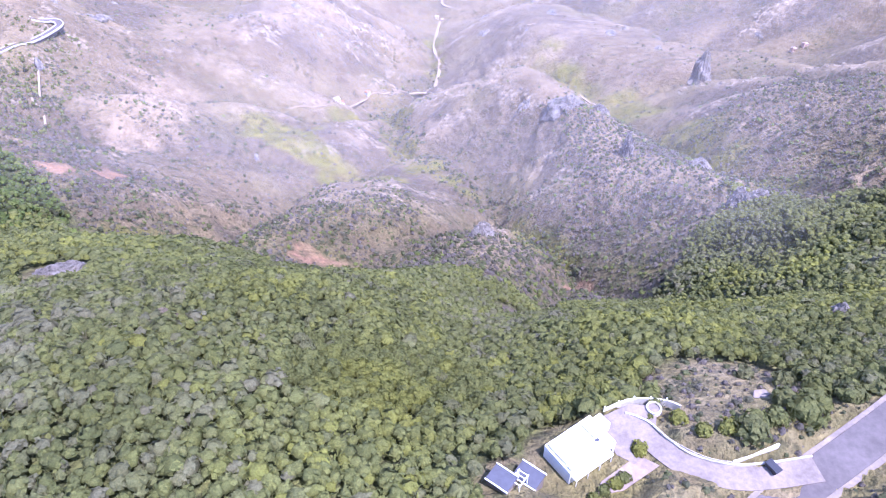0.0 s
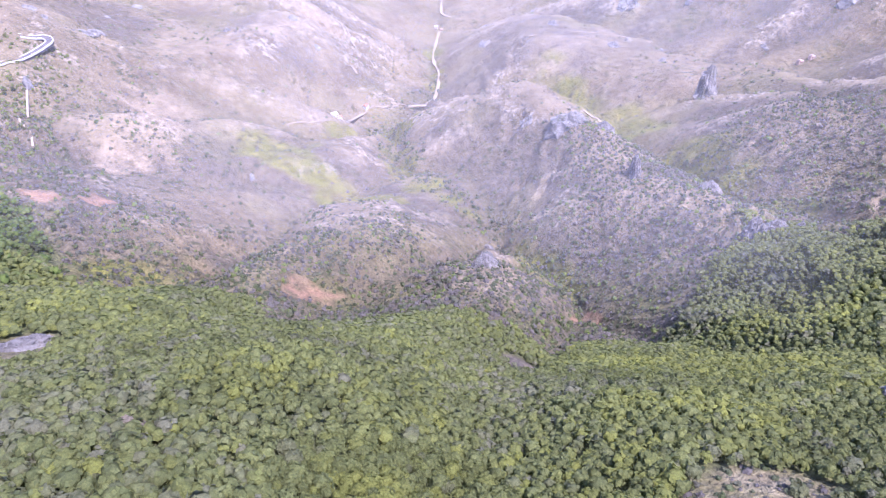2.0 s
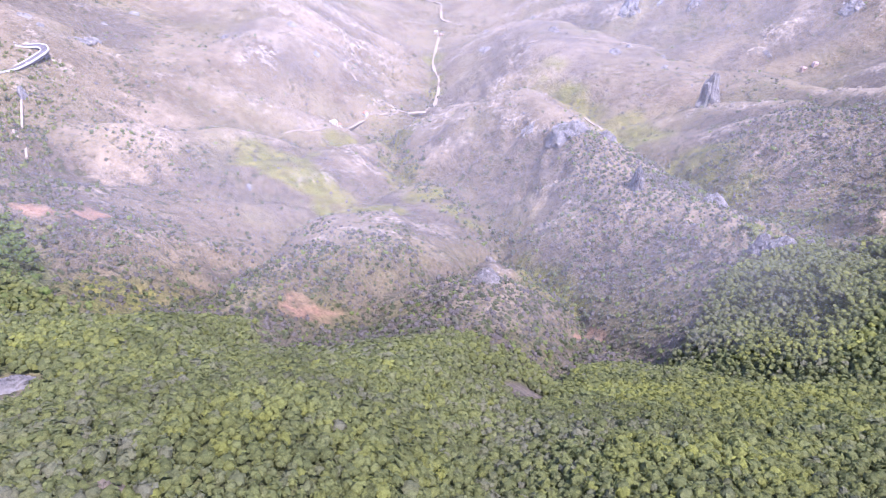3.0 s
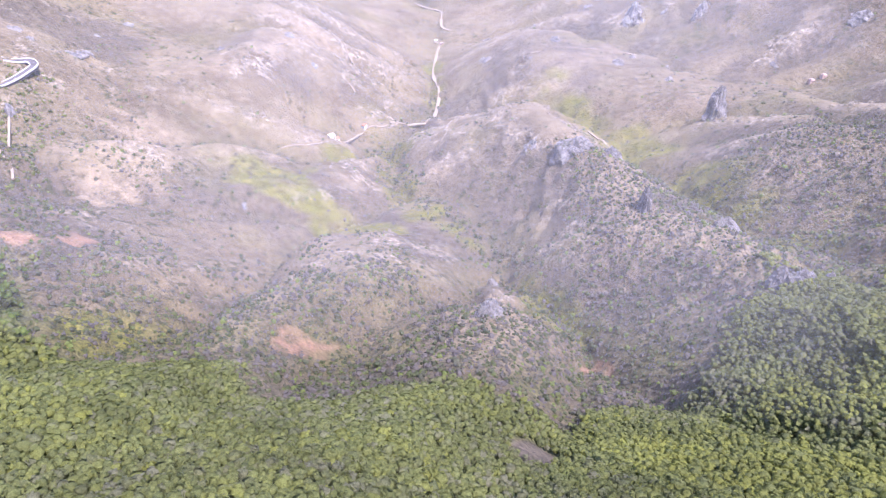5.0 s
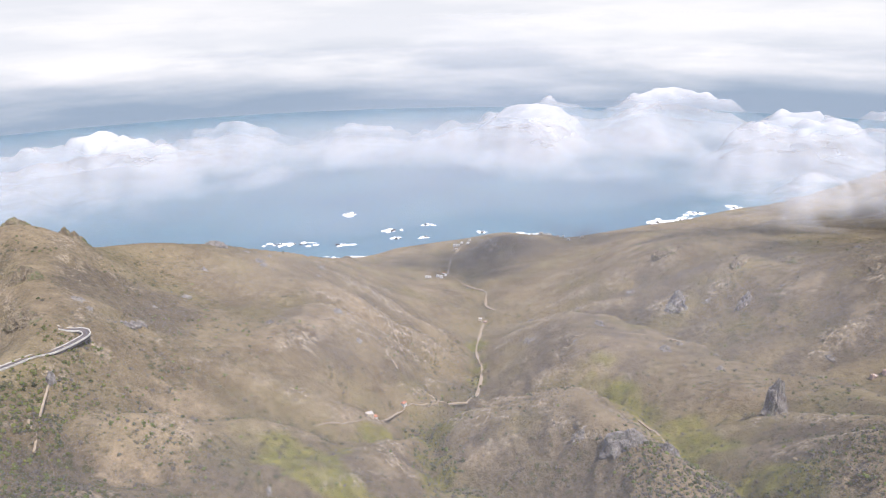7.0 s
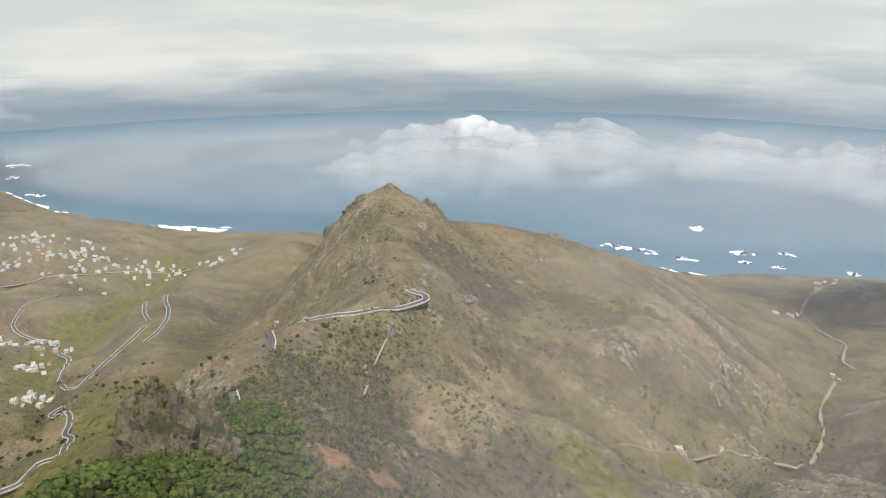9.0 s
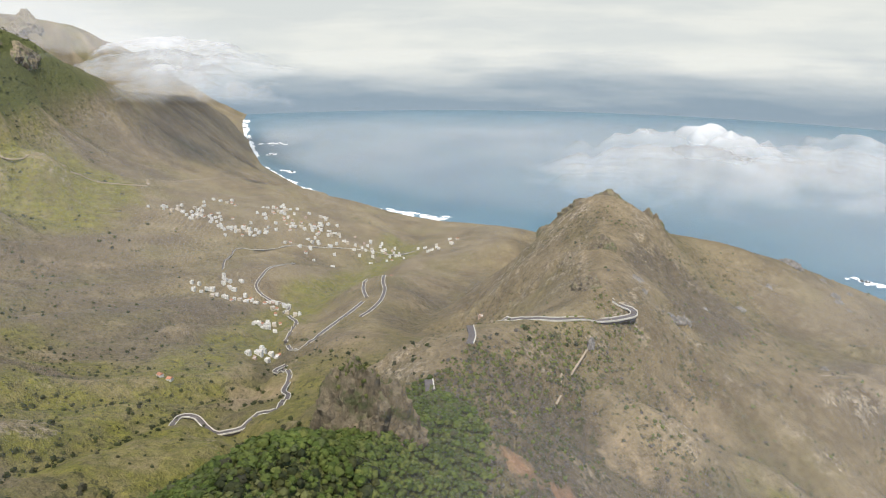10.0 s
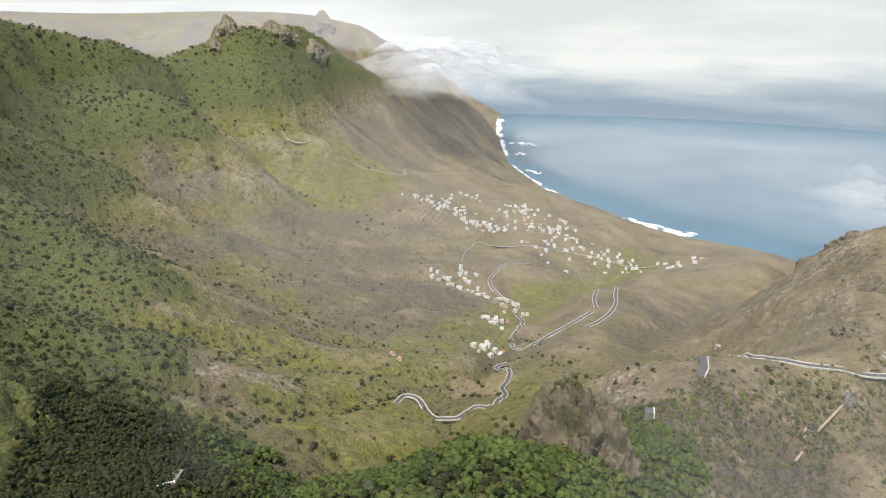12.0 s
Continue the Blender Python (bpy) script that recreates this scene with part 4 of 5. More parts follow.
planted("wooded_scrub", np.stack([x, y, z + 0.35 * size], 1), size, np.clip(0.38 + 0.16 * rnd.randn(len(x)), 0, 1), FAR, SHADE_TONED, "trees and scrub on the valley side, green darkened as in shade", "wood")

# dark scrub along the spur's crest
x, y, rnd = scatter(-470, -290, 370, 720, 5.0, 15)
d, _ = nearness(x, y, smooth_line(((-335, 380), (-365, 470), (-385, 560), (-395, 650), (-400, 690)), 12))
z = height(x, y)
on = (rnd.rand(len(x)) < 0.75 * (1 - step01(d + 14 * fbm(x, y, 40, 2, 131), 12, 46))) & (forest_at(x, y, z) < 0.5)
x, y, z = x[on], y[on], z[on]
size = 0.9 + 1.6 * rnd.rand(len(x)) ** 1.5
planted("crest_scrub", np.stack([x, y, z + 0.35 * size], 1), size, np.clip(0.42 + 0.12 * rnd.randn(len(x)), 0, 1), MIDDLE, LAUREL, "dark green scrub along the spur crest", "scrub")

# trees along the eastern stream
x, y, rnd = scatter(-170, 160, 360, 1160, 9.0, 9)
d, _ = nearness(x, y, smooth_line(EAST_STREAM, 20))
on = (d < 16 + 12 * rnd.rand(len(x))) & (rnd.rand(len(x)) < 0.6)
x, y = x[on], y[on]
size = 1.1 + 1.9 * rnd.rand(len(x)) ** 1.5
planted("stream_trees", np.stack([x, y, height(x, y) + 0.4 * size], 1), size, np.clip(0.36 + 0.2 * rnd.randn(len(x)), 0, 1), FAR, SCRUB, "grey-green trees lining the stream bed", "trees")

# single dark bushes far over the dry slopes
x, y, rnd = scatter(-640, 720, 420, 1750, 9.5, 21)
z = height(x, y)
want = 0.06 + 0.5 * step01(fbm(x, y, 90, 4, 141), 0.1, 0.7) + 0.5 * of_land("wet", x, y)
on = (rnd.rand(len(x)) < want) & (z > 60) & ((y > 980) | (np.abs(x) > 420) | (rnd.rand(len(x)) < 0.4))
x, y, z = x[on], y[on], z[on]
size = 0.7 + 1.7 * rnd.rand(len(x)) ** 2.5
planted("slope_bushes", np.stack([x, y, z + 0.2 * size], 1), size, np.clip(0.4 + 0.15 * rnd.randn(len(x)), 0, 1), FAR, SCRUB, "dark dry bushes dotted over the far slopes", "scrub")

# broken stones along the ribs of the dry slopes
STONE = [crown(80 + n, 1, ((-0.3, 1.0), (0.45, 0.85)), 5) for n in range(8)]
x, y, rnd = scatter(-640, 760, 300, 1700, 5.5, 23)
z = height(x, y)
ground_cover = cover(x, y, z)
want = ground_cover["rock"] * (0.15 + 0.85 * step01(fbm(x, y, 26, 3, 143), 0.05, 0.4)) + 0.25 * ground_cover["ochre"] * step01(fbm(x, y, 18, 2, 145), 0.2, 0.5)
on = (rnd.rand(len(x)) < 0.6 * want * (0.35 + 0.65 * step01(y, 480, 700))) & (z > 40)
x, y, z = x[on], y[on], z[on]
size = 0.6 + 2.4 * rnd.rand(len(x)) ** 2.6
planted("stones", np.stack([x, y, z + 0.15 * size], 1), size, np.zeros(len(x)), STONE, PALEROCK, "pale broken stones along ribs of the dry slopes", "stones", 1.1)

# ---- the crags ----
crag("crag", -306, 312, 46, 40, 62, 4, CRAG, "tall brown volcanic crag with scrub on its summit", turn=20, lumps=5, fine=5, sink=0.2, narrow=0.16)
crag("rock", -328, 345, 22, 18, 24, 6, CRAG, "brown broken rock shoulder beside the tall crag", turn=50)
crag("rock", 135, 655, 48, 30, 30, 8, GREYROCK, "grey jointed rock outcrop on the hill crest", turn=-35, lumps=4)
crag("rock", 100, 700, 24, 16, 14, 9, GREYROCK, "small grey rock outcrop below the hill crest", turn=20)
crag("rock", 165, 640, 26, 14, 16, 10, GREYROCK, "dark ridge rock running down the slope", turn=-50)
crag("rock", 160, 505, 10, 22, 26, 12, GREYROCK, "narrow dark rock fin standing from the slope", turn=-10, lumps=2)
crag("rock", 202, 452, 22, 16, 16, 13, GREYROCK, "pale fan-shaped rock on the slope", turn=15)
crag("rock_tower", 322, 786, 27, 22, 60, 14, GREYROCK, "upright pale grey rock tower on the slope", turn=40, lumps=3)
crag("rock", 191, 333, 20, 14, 17, 15, GREYROCK, "white and dark rock knob above the wood", turn=-25, lumps=4)
crag("rock", 204, 331, 9, 7, 9, 16, GREYROCK, "pale boulder next to the rock knob", turn=5, lumps=2)
crag("rock", 24, 356, 20, 16, 17, 17, GREYROCK, "grey rock knob on a spur between streams", turn=30, lumps=4)
crag("rock", 38, 505, 12, 10, 9, 18, GREYROCK, "pale boulders in the stream gully", lumps=3)
crag("rock", -62, 103, 8, 6, 6, 19, CRAG, "brown bare rock breaking the wood", lumps=3)
crag("rock", -114, 146, 12, 7, 5, 20, GREYROCK, "pale pinkish rock slab in the wood", turn=20, lumps=3)
crag("rock", 108, 128, 9, 7, 9, 21, GREYROCK, "pale rock step over a dark wooded hollow", turn=40, lumps=2)
crag("rock_summit", -652, 985, 84, 70, 44, 22, CRAG, "broken rocky summit of the headland mountain", "mountain top", turn=25, lumps=4, fine=5, sink=1.2)
crag("rock_summit", -605, 1020, 48, 40, 40, 23, CRAG, "rounded rock shoulder below the summit", "mountain top", turn=60, lumps=3, sink=1.2)
crag("rock_summit", -712, 940, 54, 40, 28, 24, CRAG, "low rocky shoulder of the headland mountain", "mountain top", turn=10, lumps=3, sink=1.2)
crag("rock", -462, 712, 30, 20, 17, 25, CRAG, "layered brown rock outcrop over the road bend", turn=30, lumps=4)
crag("rock", -540, 830, 26, 20, 18, 26, CRAG, "brown rock rib on the mountain ridge", turn=40, lumps=3)
for n, (rx, ry, rw, rt) in enumerate(((-2467, 272, 90, 70), (-2420, 225, 60, 40), (-2520, 330, 70, 42), (-2560, 420, 80, 48), (-2640, 552, 110, 70), (-2600, 500, 50, 30))):
    crag("rock_peak", rx, ry, rw, rw * 0.8, rt, 30 + n, CRAG, "jagged dark rock peak on the mountain ridge", "mountain top", turn=30 * n, lumps=3, sink=0.5)
crag("rock_tower", -4600, 962, 150, 130, 105, 40, CRAG, "lone rock tower on a hazy far ridge", "mountain top", lumps=2, sink=0.3)
for n, (rx, ry, rw, rt) in enumerate(((383, 1433, 60, 22), (444, 1254, 50, 16), (579, 1085, 60, 22), (520, 1215, 40, 14), (-345, 1752, 46, 20), (-480, 1240, 40, 14), (420, 1150, 40, 30), (330, 1210, 46, 34), (560, 950, 34, 22))):
    crag("rock", rx, ry, rw, rw * 0.6, rt, 50 + n, GREYROCK if n > 4 else CRAG, "weathered brown rock outcrop on a dry ridge", turn=40 * n, lumps=4, sink=0.4)
rnd = random.Random(12)
for n in range(46):
    rx, ry = (rnd.uniform(-470, -180), rnd.uniform(600, 1350)) if n % 2 else (rnd.uniform(60, 620), rnd.uniform(820, 1400))
    rw = rnd.uniform(6, 20)
    crag("rock", rx, ry, rw, rw * rnd.uniform(0.5, 0.9), rw * rnd.uniform(0.35, 0.7), 70 + n, GREYROCK, "pale weathered rock rib on a dry slope", turn=rnd.uniform(0, 180), lumps=3, fine=3)
tops, sizes = [], []
for n in range(60):
    a, r = rnd.uniform(0, 6.3), rnd.uniform(0, 14)
    tops.append((-306 + r * math.cos(a), 312 + r * math.sin(a), 0))
    sizes.append(rnd.uniform(0.7, 1.7))
bpy.context.view_layer.update()
tower = bpy.data.objects["crag"]
turned = tower.matrix_basis.inverted()
for n, (tx, ty, _) in enumerate(tops):
    hit, place, _, _ = tower.ray_cast(turned @ Vector((tx, ty, 900)), turned.to_3x3() @ Vector((0, 0, -1)))
    tops[n] = (tx, ty, (tower.matrix_basis @ place).z if hit else ground_at(tx, ty))
planted("summit_scrub", np.array(tops), np.array(sizes), np.full(60, 0.45), MIDDLE, LAUREL, "dark green scrub growing on the crag", "scrub")

# ---- roads ----
def valley_road(points, label, width=5.5, walls=(1, 1), lift=1.0):
    line = lay(points, lift=lift)
    road = tagged(band("road", line, width / 2, -width / 2, 0.0, -3.5, TAR), label, "road", kind="structure")
    for side, wall in zip((1, -1), walls):
        if wall:
            band("parapet", line, side * (width / 2 + 0.9), side * (width / 2 - 0.02), 0.75, -0.9, PARAPET, road, "pale whitewashed road parapet")
    return road


ROADS = (
    ((-672, 312), (-690, 326), (-680, 340), (-645, 343), (-635, 355), (-630, 370), (-640, 392), (-632, 408), (-650, 426), (-681, 448), (-707, 455), (-734, 475), (-760, 490), (-787, 494), (-812, 494), (-824, 504), (-830, 520)),
    ((-945, 580), (-892, 562), (-872, 578), (-897, 624), (-926, 675), (-962, 735)),
    ((-889, 683), (-908, 716), (-946, 762), (-998, 806), (-1040, 832), (-1110, 885), (-1135, 900)),
    ((-985, 758), (-1052, 795), (-1110, 842), (-1130, 860)),
    ((-1472, 869), (-1416, 797), (-1366, 739), (-1324, 702), (-1277, 707), (-1252, 722), (-1223, 724), (-1203, 699)),
    ((-1159, 691), (-1083, 667), (-988, 614), (-960, 584)),
    ((-1440, 679), (-1511, 713), (-1572, 755), (-1616, 792), (-1608, 877), (-1596, 971), (-1583, 1050), (-1546, 1151), (-1516, 1275)),
)
for n, points in enumerate(ROADS):
    valley_road(points, "winding asphalt mountain road between pale parapets", 5.2 if n < 6 else 4.0, (1, 1) if n < 6 else (0, 1))
valley_road(((-540, 560), (-500, 575), (-470, 590), (-436, 612), (-418, 655), (-404, 692), (-401, 708), (-412, 716), (-428, 706)), "road bend cut into the ridge, with pale parapets", 6.5)
valley_road(((-362, 404), (-372, 414), (-386, 424)), "short stretch of road on the wooded spur", 6.0, (0, 1))
valley_road(((-415, 492), (-432, 510), (-454, 527)), "short stretch of road on the spur crest", 6.0, (0, 1))
valley_road(((-500, 500), (-530, 520), (-560, 530)), "road strip crossing the grassy spur", 5.0, (1, 0))
valley_road(((-580, 560), (-600, 590), (-640, 610)), "road strip crossing the grassy spur", 5.0, (1, 0))


def track(points, label, width=3.5):
    return tagged(band("track", lay(points, lift=0.35), width / 2, -width / 2, 0.0, -1.6, TRACK), label, "track", kind="structure")


track(((-81, 950), (-47, 1006), (-18, 1045), (-7, 1124), (-4, 1186), (-14, 1257), (-11, 1353), (-3, 1445)), "pale lane along the eastern valley floor", 5.5)
track(((46, 1480), (11, 1542), (3, 1591), (6, 1663), (-9, 1704), (-80, 1785), (-102, 1946), (-82, 2116), (-45, 2215)), "pale lane down to the coast", 6.0)
track(((-190, 760), (-160, 790), (-140, 830), (-114, 923), (-81, 950)), "dirt track past farm houses", 3.5)
track(((-2199, 383), (-2154, 425), (-2160, 511), (-2135, 575), (-2136, 740), (-2212, 781), (-2256, 915), (-2365, 1107)), "pale dirt road across terraced slopes", 6.0)
track(((-404, 655), (-393, 624), (-373, 577), (-368, 557), (-360, 552), (-352, 535)), "narrow pale footpath on the spur", 1.8)
track(((-300, 905), (-262, 985), (-235, 1010), (-205, 1090)), "narrow pale footpath across the dry slope", 2.0)
track(((-130, 1010), (-150, 1060), (-140, 1120), (-165, 1190)), "narrow pale footpath down the dry slope", 2.0)
track(((330, 1050), (250, 1080), (180, 1090), (140, 1085)), "pale footpath along the eastern slope", 2.2)
track(((240, 680), (212, 720), (196, 790), (178, 840)), "grassy footpath through the hollow", 2.5)

# the lay-by on the dark wooded spur
pad_z = ground_at(-346, 107) + 2.2
layby = tagged(mesh_object("road", [(-352 + a, 104 + b, pad_z + c) for c in (-7, 0) for a, b in ((0, 0), (11, -4), (13, 5), (3, 9))], [(4, 5, 6, 7), (0, 1, 5, 4), (1, 2, 6, 5), (2, 3, 7, 6), (3, 0, 4, 7)], CONCRETE),
               "pale paved road bend on a wooded spur", "road", kind="structure")
for n in range(7):
    part("barrier", boxed(-352 + 12.4 - n * 0.12, -351.2 + 12.4 - n * 0.12, 100.6 + n * 1.25, 101.4 + n * 1.25, pad_z, pad_z + 0.9, bevel=0.08), WHITE, layby)

# ---- village houses ----
def village_house(w, d, h, wall, kind, seed):
    """A flat-roofed or tiled house: walls, roof, door and windows, on an empty at its foot."""
    rnd = random.Random(seed)
    root = new("house")
    part("wall", boxed(-w / 2, w / 2, -d / 2, d / 2, -5, h, bevel=0.1), wall, root)
    if kind == "flat":
        bm = boxed(-w / 2 + 0.3, w / 2 - 0.3, -d / 2 + 0.3, d / 2 - 0.3, h, h + 0.08)
        part("roof", bm, ROOF, root)
        bm = bmesh.new()
        for x0, x1, y0, y1 in ((-w / 2, w / 2, -d / 2, -d / 2 + 0.25), (-w / 2, w / 2, d / 2 - 0.25, d / 2), (-w / 2, -w / 2 + 0.25, -d / 2 + 0.25, d / 2 - 0.25), (w / 2 - 0.25, w / 2, -d / 2 + 0.25, d / 2 - 0.25)):
            box(bm, x0, x1, y0, y1, h + 0.002, h + 0.8)
        part("parapet", bm, wall, root)
        part("stair_head", boxed(-w / 2 + 0.6, -w / 2 + 3.2, -d / 2 + 0.6, -d / 2 + 3.4, h + 0.09, h + 2.4, bevel=0.05), wall, root)
    else:
        bm = bmesh.new()
        v = [bm.verts.new(q) for q in ((-w / 2 - 0.3, -d / 2 - 0.3, h), (w / 2 + 0.3, -d / 2 - 0.3, h), (w / 2 + 0.3, d / 2 + 0.3, h), (-w / 2 - 0.3, d / 2 + 0.3, h), (-w / 2 + 0.8, 0, h + 2.0), (w / 2 - 0.8, 0, h + 2.0))]
        for f in ((0, 1, 5, 4), (2, 3, 4, 5), (1, 2, 5), (3, 0, 4), (3, 2, 1, 0)):
            bm.faces.new([v[i] for i in f])
        part("roof", bm, TILE, root, "faded clay tile roof")
    for side in (-1, 1):
        y = side * d / 2
        for storey in range(1 if h < 4.5 else 2):
            for n in range(2):
                x = (n - 0.5) * w * 0.5 + rnd.uniform(-0.3, 0.3)
                part("window", boxed(x - 0.6, x + 0.6, y - 0.06, y + 0.06, 1.1 + 3.0 * storey, 2.4 + 3.0 * storey), DARK, root)
    part("door", boxed(-0.55, 0.55, -d / 2 - 0.07, -d / 2 + 0.05, 0, 2.1), DARK, root)
    return root


KINDS = [village_house(9, 8, 6.2, VILLAGE, "flat", 1), village_house(12, 8, 3.4, VILLAGE, "flat", 2), village_house(8, 7, 3.2, VILLAGE, "tile", 3), village_house(10, 9, 6.4, CREAM, "flat", 4),
         village_house(14, 9, 6.2, VILLAGE, "flat", 5), village_house(8, 6, 3.2, PINK, "flat", 6), village_house(7, 7, 6.0, VILLAGE, "flat", 7)]
TELL = ("white two-storey flat-roofed village house", "low white flat-roofed village house", "small white house with a tiled roof", "cream two-storey flat-roofed village house",
        "large white flat-roofed village house", "low faded pink village house", "narrow white two-storey village house")
rnd = random.Random(4)
placed, used = [], [0] * len(KINDS)


def house_at(x, y, turn, group):
    if any(math.dist((x, y), q) < 8.5 for q in placed) or len(placed) >= 300:
        return
    placed.append((x, y))
    n = rnd.choices(range(7), (6, 5, 2, 2, 3, 1, 5) if group != "lone farm houses" else (0, 0, 2, 1, 0, 3, 0))[0]
    m = pose(x, y, ground_at(x, y) + 0.6, 0, 0, turn)
    ob = copy_thing(KINDS[n], m @ Matrix.Diagonal((0.84, 0.84, 0.84, 1)))
    tagged(ob, TELL[n], "house", group)


def street(points, count, spread, group):
    line = smooth_line(points, 6)
    for _ in range(count):
        i = rnd.randrange(len(line) - 1)
        t = line[i + 1] - line[i]
        house_at(line[i][0] + rnd.gauss(0, spread), line[i][1] + rnd.gauss(0, spread), math.degrees(math.atan2(t[1], t[0])) + rnd.choice((0, 90, 180)) + rnd.uniform(-12, 12), group)


UPPER, LOWER, COAST = "houses of the white hillside village", "houses of the lower hamlet", "houses of the coast hamlet"
for hx, hy, ht in ((-824, 349, 20), (-812, 356, 40), (-142, 830, 30), (-138, 842, 10), (-112, 930, 60), (-9, 1471, 0), (2, 1462, 20), (478, 880, 10), (490, 878, 15), (-1180, 950, 20), (-700, 770, 30)):
    house_at(hx, hy, ht, "lone farm houses")
street(((150, 2150), (200, 2190), (250, 2180), (290, 2160)), 15, 12, COAST)
street(((-131, 1733), (-102, 1800), (-95, 1879)), 6, 13, COAST)
street(((-85, 2120), (-60, 2190), (-40, 2240)), 7, 10, COAST)
street(((-1966, 742), (-1832, 830), (-1715, 880), (-1560, 960)), 44, 34, UPPER)
street(((-1800, 1010), (-1700, 1060), (-1600, 1130), (-1500, 1280)), 60, 38, UPPER)
street(((-1745, 1120), (-1640, 1000), (-1520, 1100), (-1420, 1330)), 40, 30, UPPER)
street(((-2000, 900), (-1900, 960), (-1850, 1100)), 16, 36, UPPER)
street(((-1340, 590), (-1290, 660), (-1220, 700), (-1110, 640)), 22, 24, LOWER)
street(((-1368, 592), (-1330, 615), (-1300, 645), (-1265, 669)), 22, 13, LOWER)
street(((-1364, 648), (-1345, 652)), 10, 9, LOWER)
street(((-1285, 694), (-1215, 688)), 7, 8, LOWER)
street(((-1150, 622), (-1100, 629)), 8, 10, LOWER)
street(((-920, 512), (-940, 540), (-956, 562)), 9, 9, LOWER)
street(((-1966, 742), (-1914, 778), (-1832, 819)), 22, 12, UPPER)
street(((-1940, 814), (-1905, 822)), 5, 8, UPPER)
street(((-1832, 819), (-1743, 819), (-1715, 874), (-1667, 912)), 30, 10, UPPER)
street(((-1925, 1059), (-1796, 1026), (-1694, 994)), 30, 16, UPPER)
street(((-1721, 1034), (-1704, 1098), (-1729, 1186), (-1745, 1270)), 46, 16, UPPER)
street(((-1558, 993), (-1590, 1088), (-1570, 1148)), 34, 9, UPPER)
street(((-1544, 1204), (-1501, 1246), (-1484, 1323), (-1451, 1386)), 34, 13, UPPER)
street(((-1545, 1560), (-1490, 1545)), 9, 9, UPPER)
street(((-1200, 1195), (-1165, 1250)), 13, 6, UPPER)
street(((-2322, 1089), (-2179, 1084)), 11, 13, UPPER)
street(((-1667, 741), (-1630, 806), (-1621, 850)), 18, 8, UPPER)
street(((-1887, 600), (-1870, 670)), 5, 8, UPPER)
street(((-1225, 1035), (-1215, 1080)), 7, 7, UPPER)
for ob in KINDS:
    for o in (*ob.children_recursive, ob):
        bpy.data.objects.remove(o)

# ---- the house on the ridge, its yard and drive ----
HOUSE = pose(23.6, 68.9, 682.3, 0, 0, 34)


def ridge_house():
    root = new("ridge_house")
    root.matrix_basis = HOUSE @ Matrix.Diagonal((0.89, 0.89, 0.95, 1))
    part("wall", boxed(-6.2, 6.2, -3.9, 3.9, -2.5, 3.1, bevel=0.05), WHITE, root)
    part("roof", boxed(-6.0, 6.0, -3.7, 3.7, 3.104, 3.18), WHITE, root, "white painted flat roof")
    for name, s in (("parapet", (-6.2, 6.2, 3.65, 3.9, 3.104, 3.75)), ("parapet", (-6.2, 6.2, -3.9, -3.65, 3.104, 3.55)), ("parapet", (-6.2, -5.95, -3.64, 3.64, 3.104, 3.55)), ("parapet", (5.95, 6.2, -3.64, 3.64, 3.104, 3.7))):
        part(name, boxed(*s, bevel=0.03), WHITE, root)
    raised = part("upper_roof", boxed(-5.6, 2.6, -2.0, 3.4, 3.19, 4.1, bevel=0.04), WHITE, root, "raised white roof block")
    part("roof_edge", boxed(-5.6, 2.6, -2.05, -1.8, 4.104, 4.35), WHITE, raised)
    part("step_wall", boxed(3.2, 3.55, -0.6, 3.2, 3.19, 4.0, bevel=0.03), WHITE, root)
    part("roof_hatch", boxed(2.95, 3.95, -1.5, -0.9, 3.19, 3.5, bevel=0.03), SLATE, root, "grey roof hatch")
    part("canopy", boxed(-5.8, 4.5, -5.3, -3.92, 2.3, 2.45, bevel=0.02), WHITE, root, "white porch canopy along the wall")
    for x in (-5.4, -2.2, 1.0, 4.2):
        part("post", boxed(x - 0.08, x + 0.08, -5.2, -5.04, -0.2, 2.3), WHITE, root)
    annex = part("annex", boxed(6.3, 9.1, 0.4, 3.6, -2, 2.5, bevel=0.04), WHITE, root, "low white annex")
    part("shade_panel", boxed(6.25, 6.75, 0.9, 3.9, 2.52, 2.6), SLATE, annex, "dark slatted panel")
    for x in (-4.4, -1.2, 2.0):
        part("window", boxed(x - 0.6, x + 0.6, -3.96, -3.84, 1.0, 2.1), DARK, root)
    part("door", boxed(4.4, 5.4, -3.96, -3.84, 0.0, 2.1), DARK, root)
    bm = bmesh.new()
    bmesh.ops.create_cone(bm, cap_ends=True, segments=20, radius1=0.55, radius2=0.5, depth=0.9, matrix=pose(-5.3, -2.9, 3.65))
    part("water_tank", bm, STEEL, root, "round grey water tank")
    return tagged(root, "white flat-roofed house with stepped parapets on the ridge", "house")


def shed(x, y, turn, w, d, h):
    root = new("shed")
    root.matrix_basis = pose(x, y, ground_at(x, y) + 0.2, 0, 0, turn)
    part("wall", boxed(-w / 2, w / 2, -d / 2, d / 2, -2, h, bevel=0.03), CONCRETE, root)
    bm = boxed(-w / 2 - 0.2, w / 2 + 0.2, -d / 2 - 0.2, d / 2 + 0.2, h + 0.004, h + 0.14)
    part("roof", bm, SLATE, root, "blue-grey sheet roof")
    for s in (-1, 1):
        part("roof_edge", boxed(-w / 2 - 0.28, w / 2 + 0.28, s * (d / 2 + 0.3) - 0.1, s * (d / 2 + 0.3) + 0.1, h - 0.1, h + 0.22), WHITE, root)
    part("window", boxed(-0.7, 0.7, -d / 2 - 0.06, -d / 2 + 0.06, 1.0, 2.1), DARK, root)
    return tagged(root, "small shed with a blue-grey sheet roof", "shed")


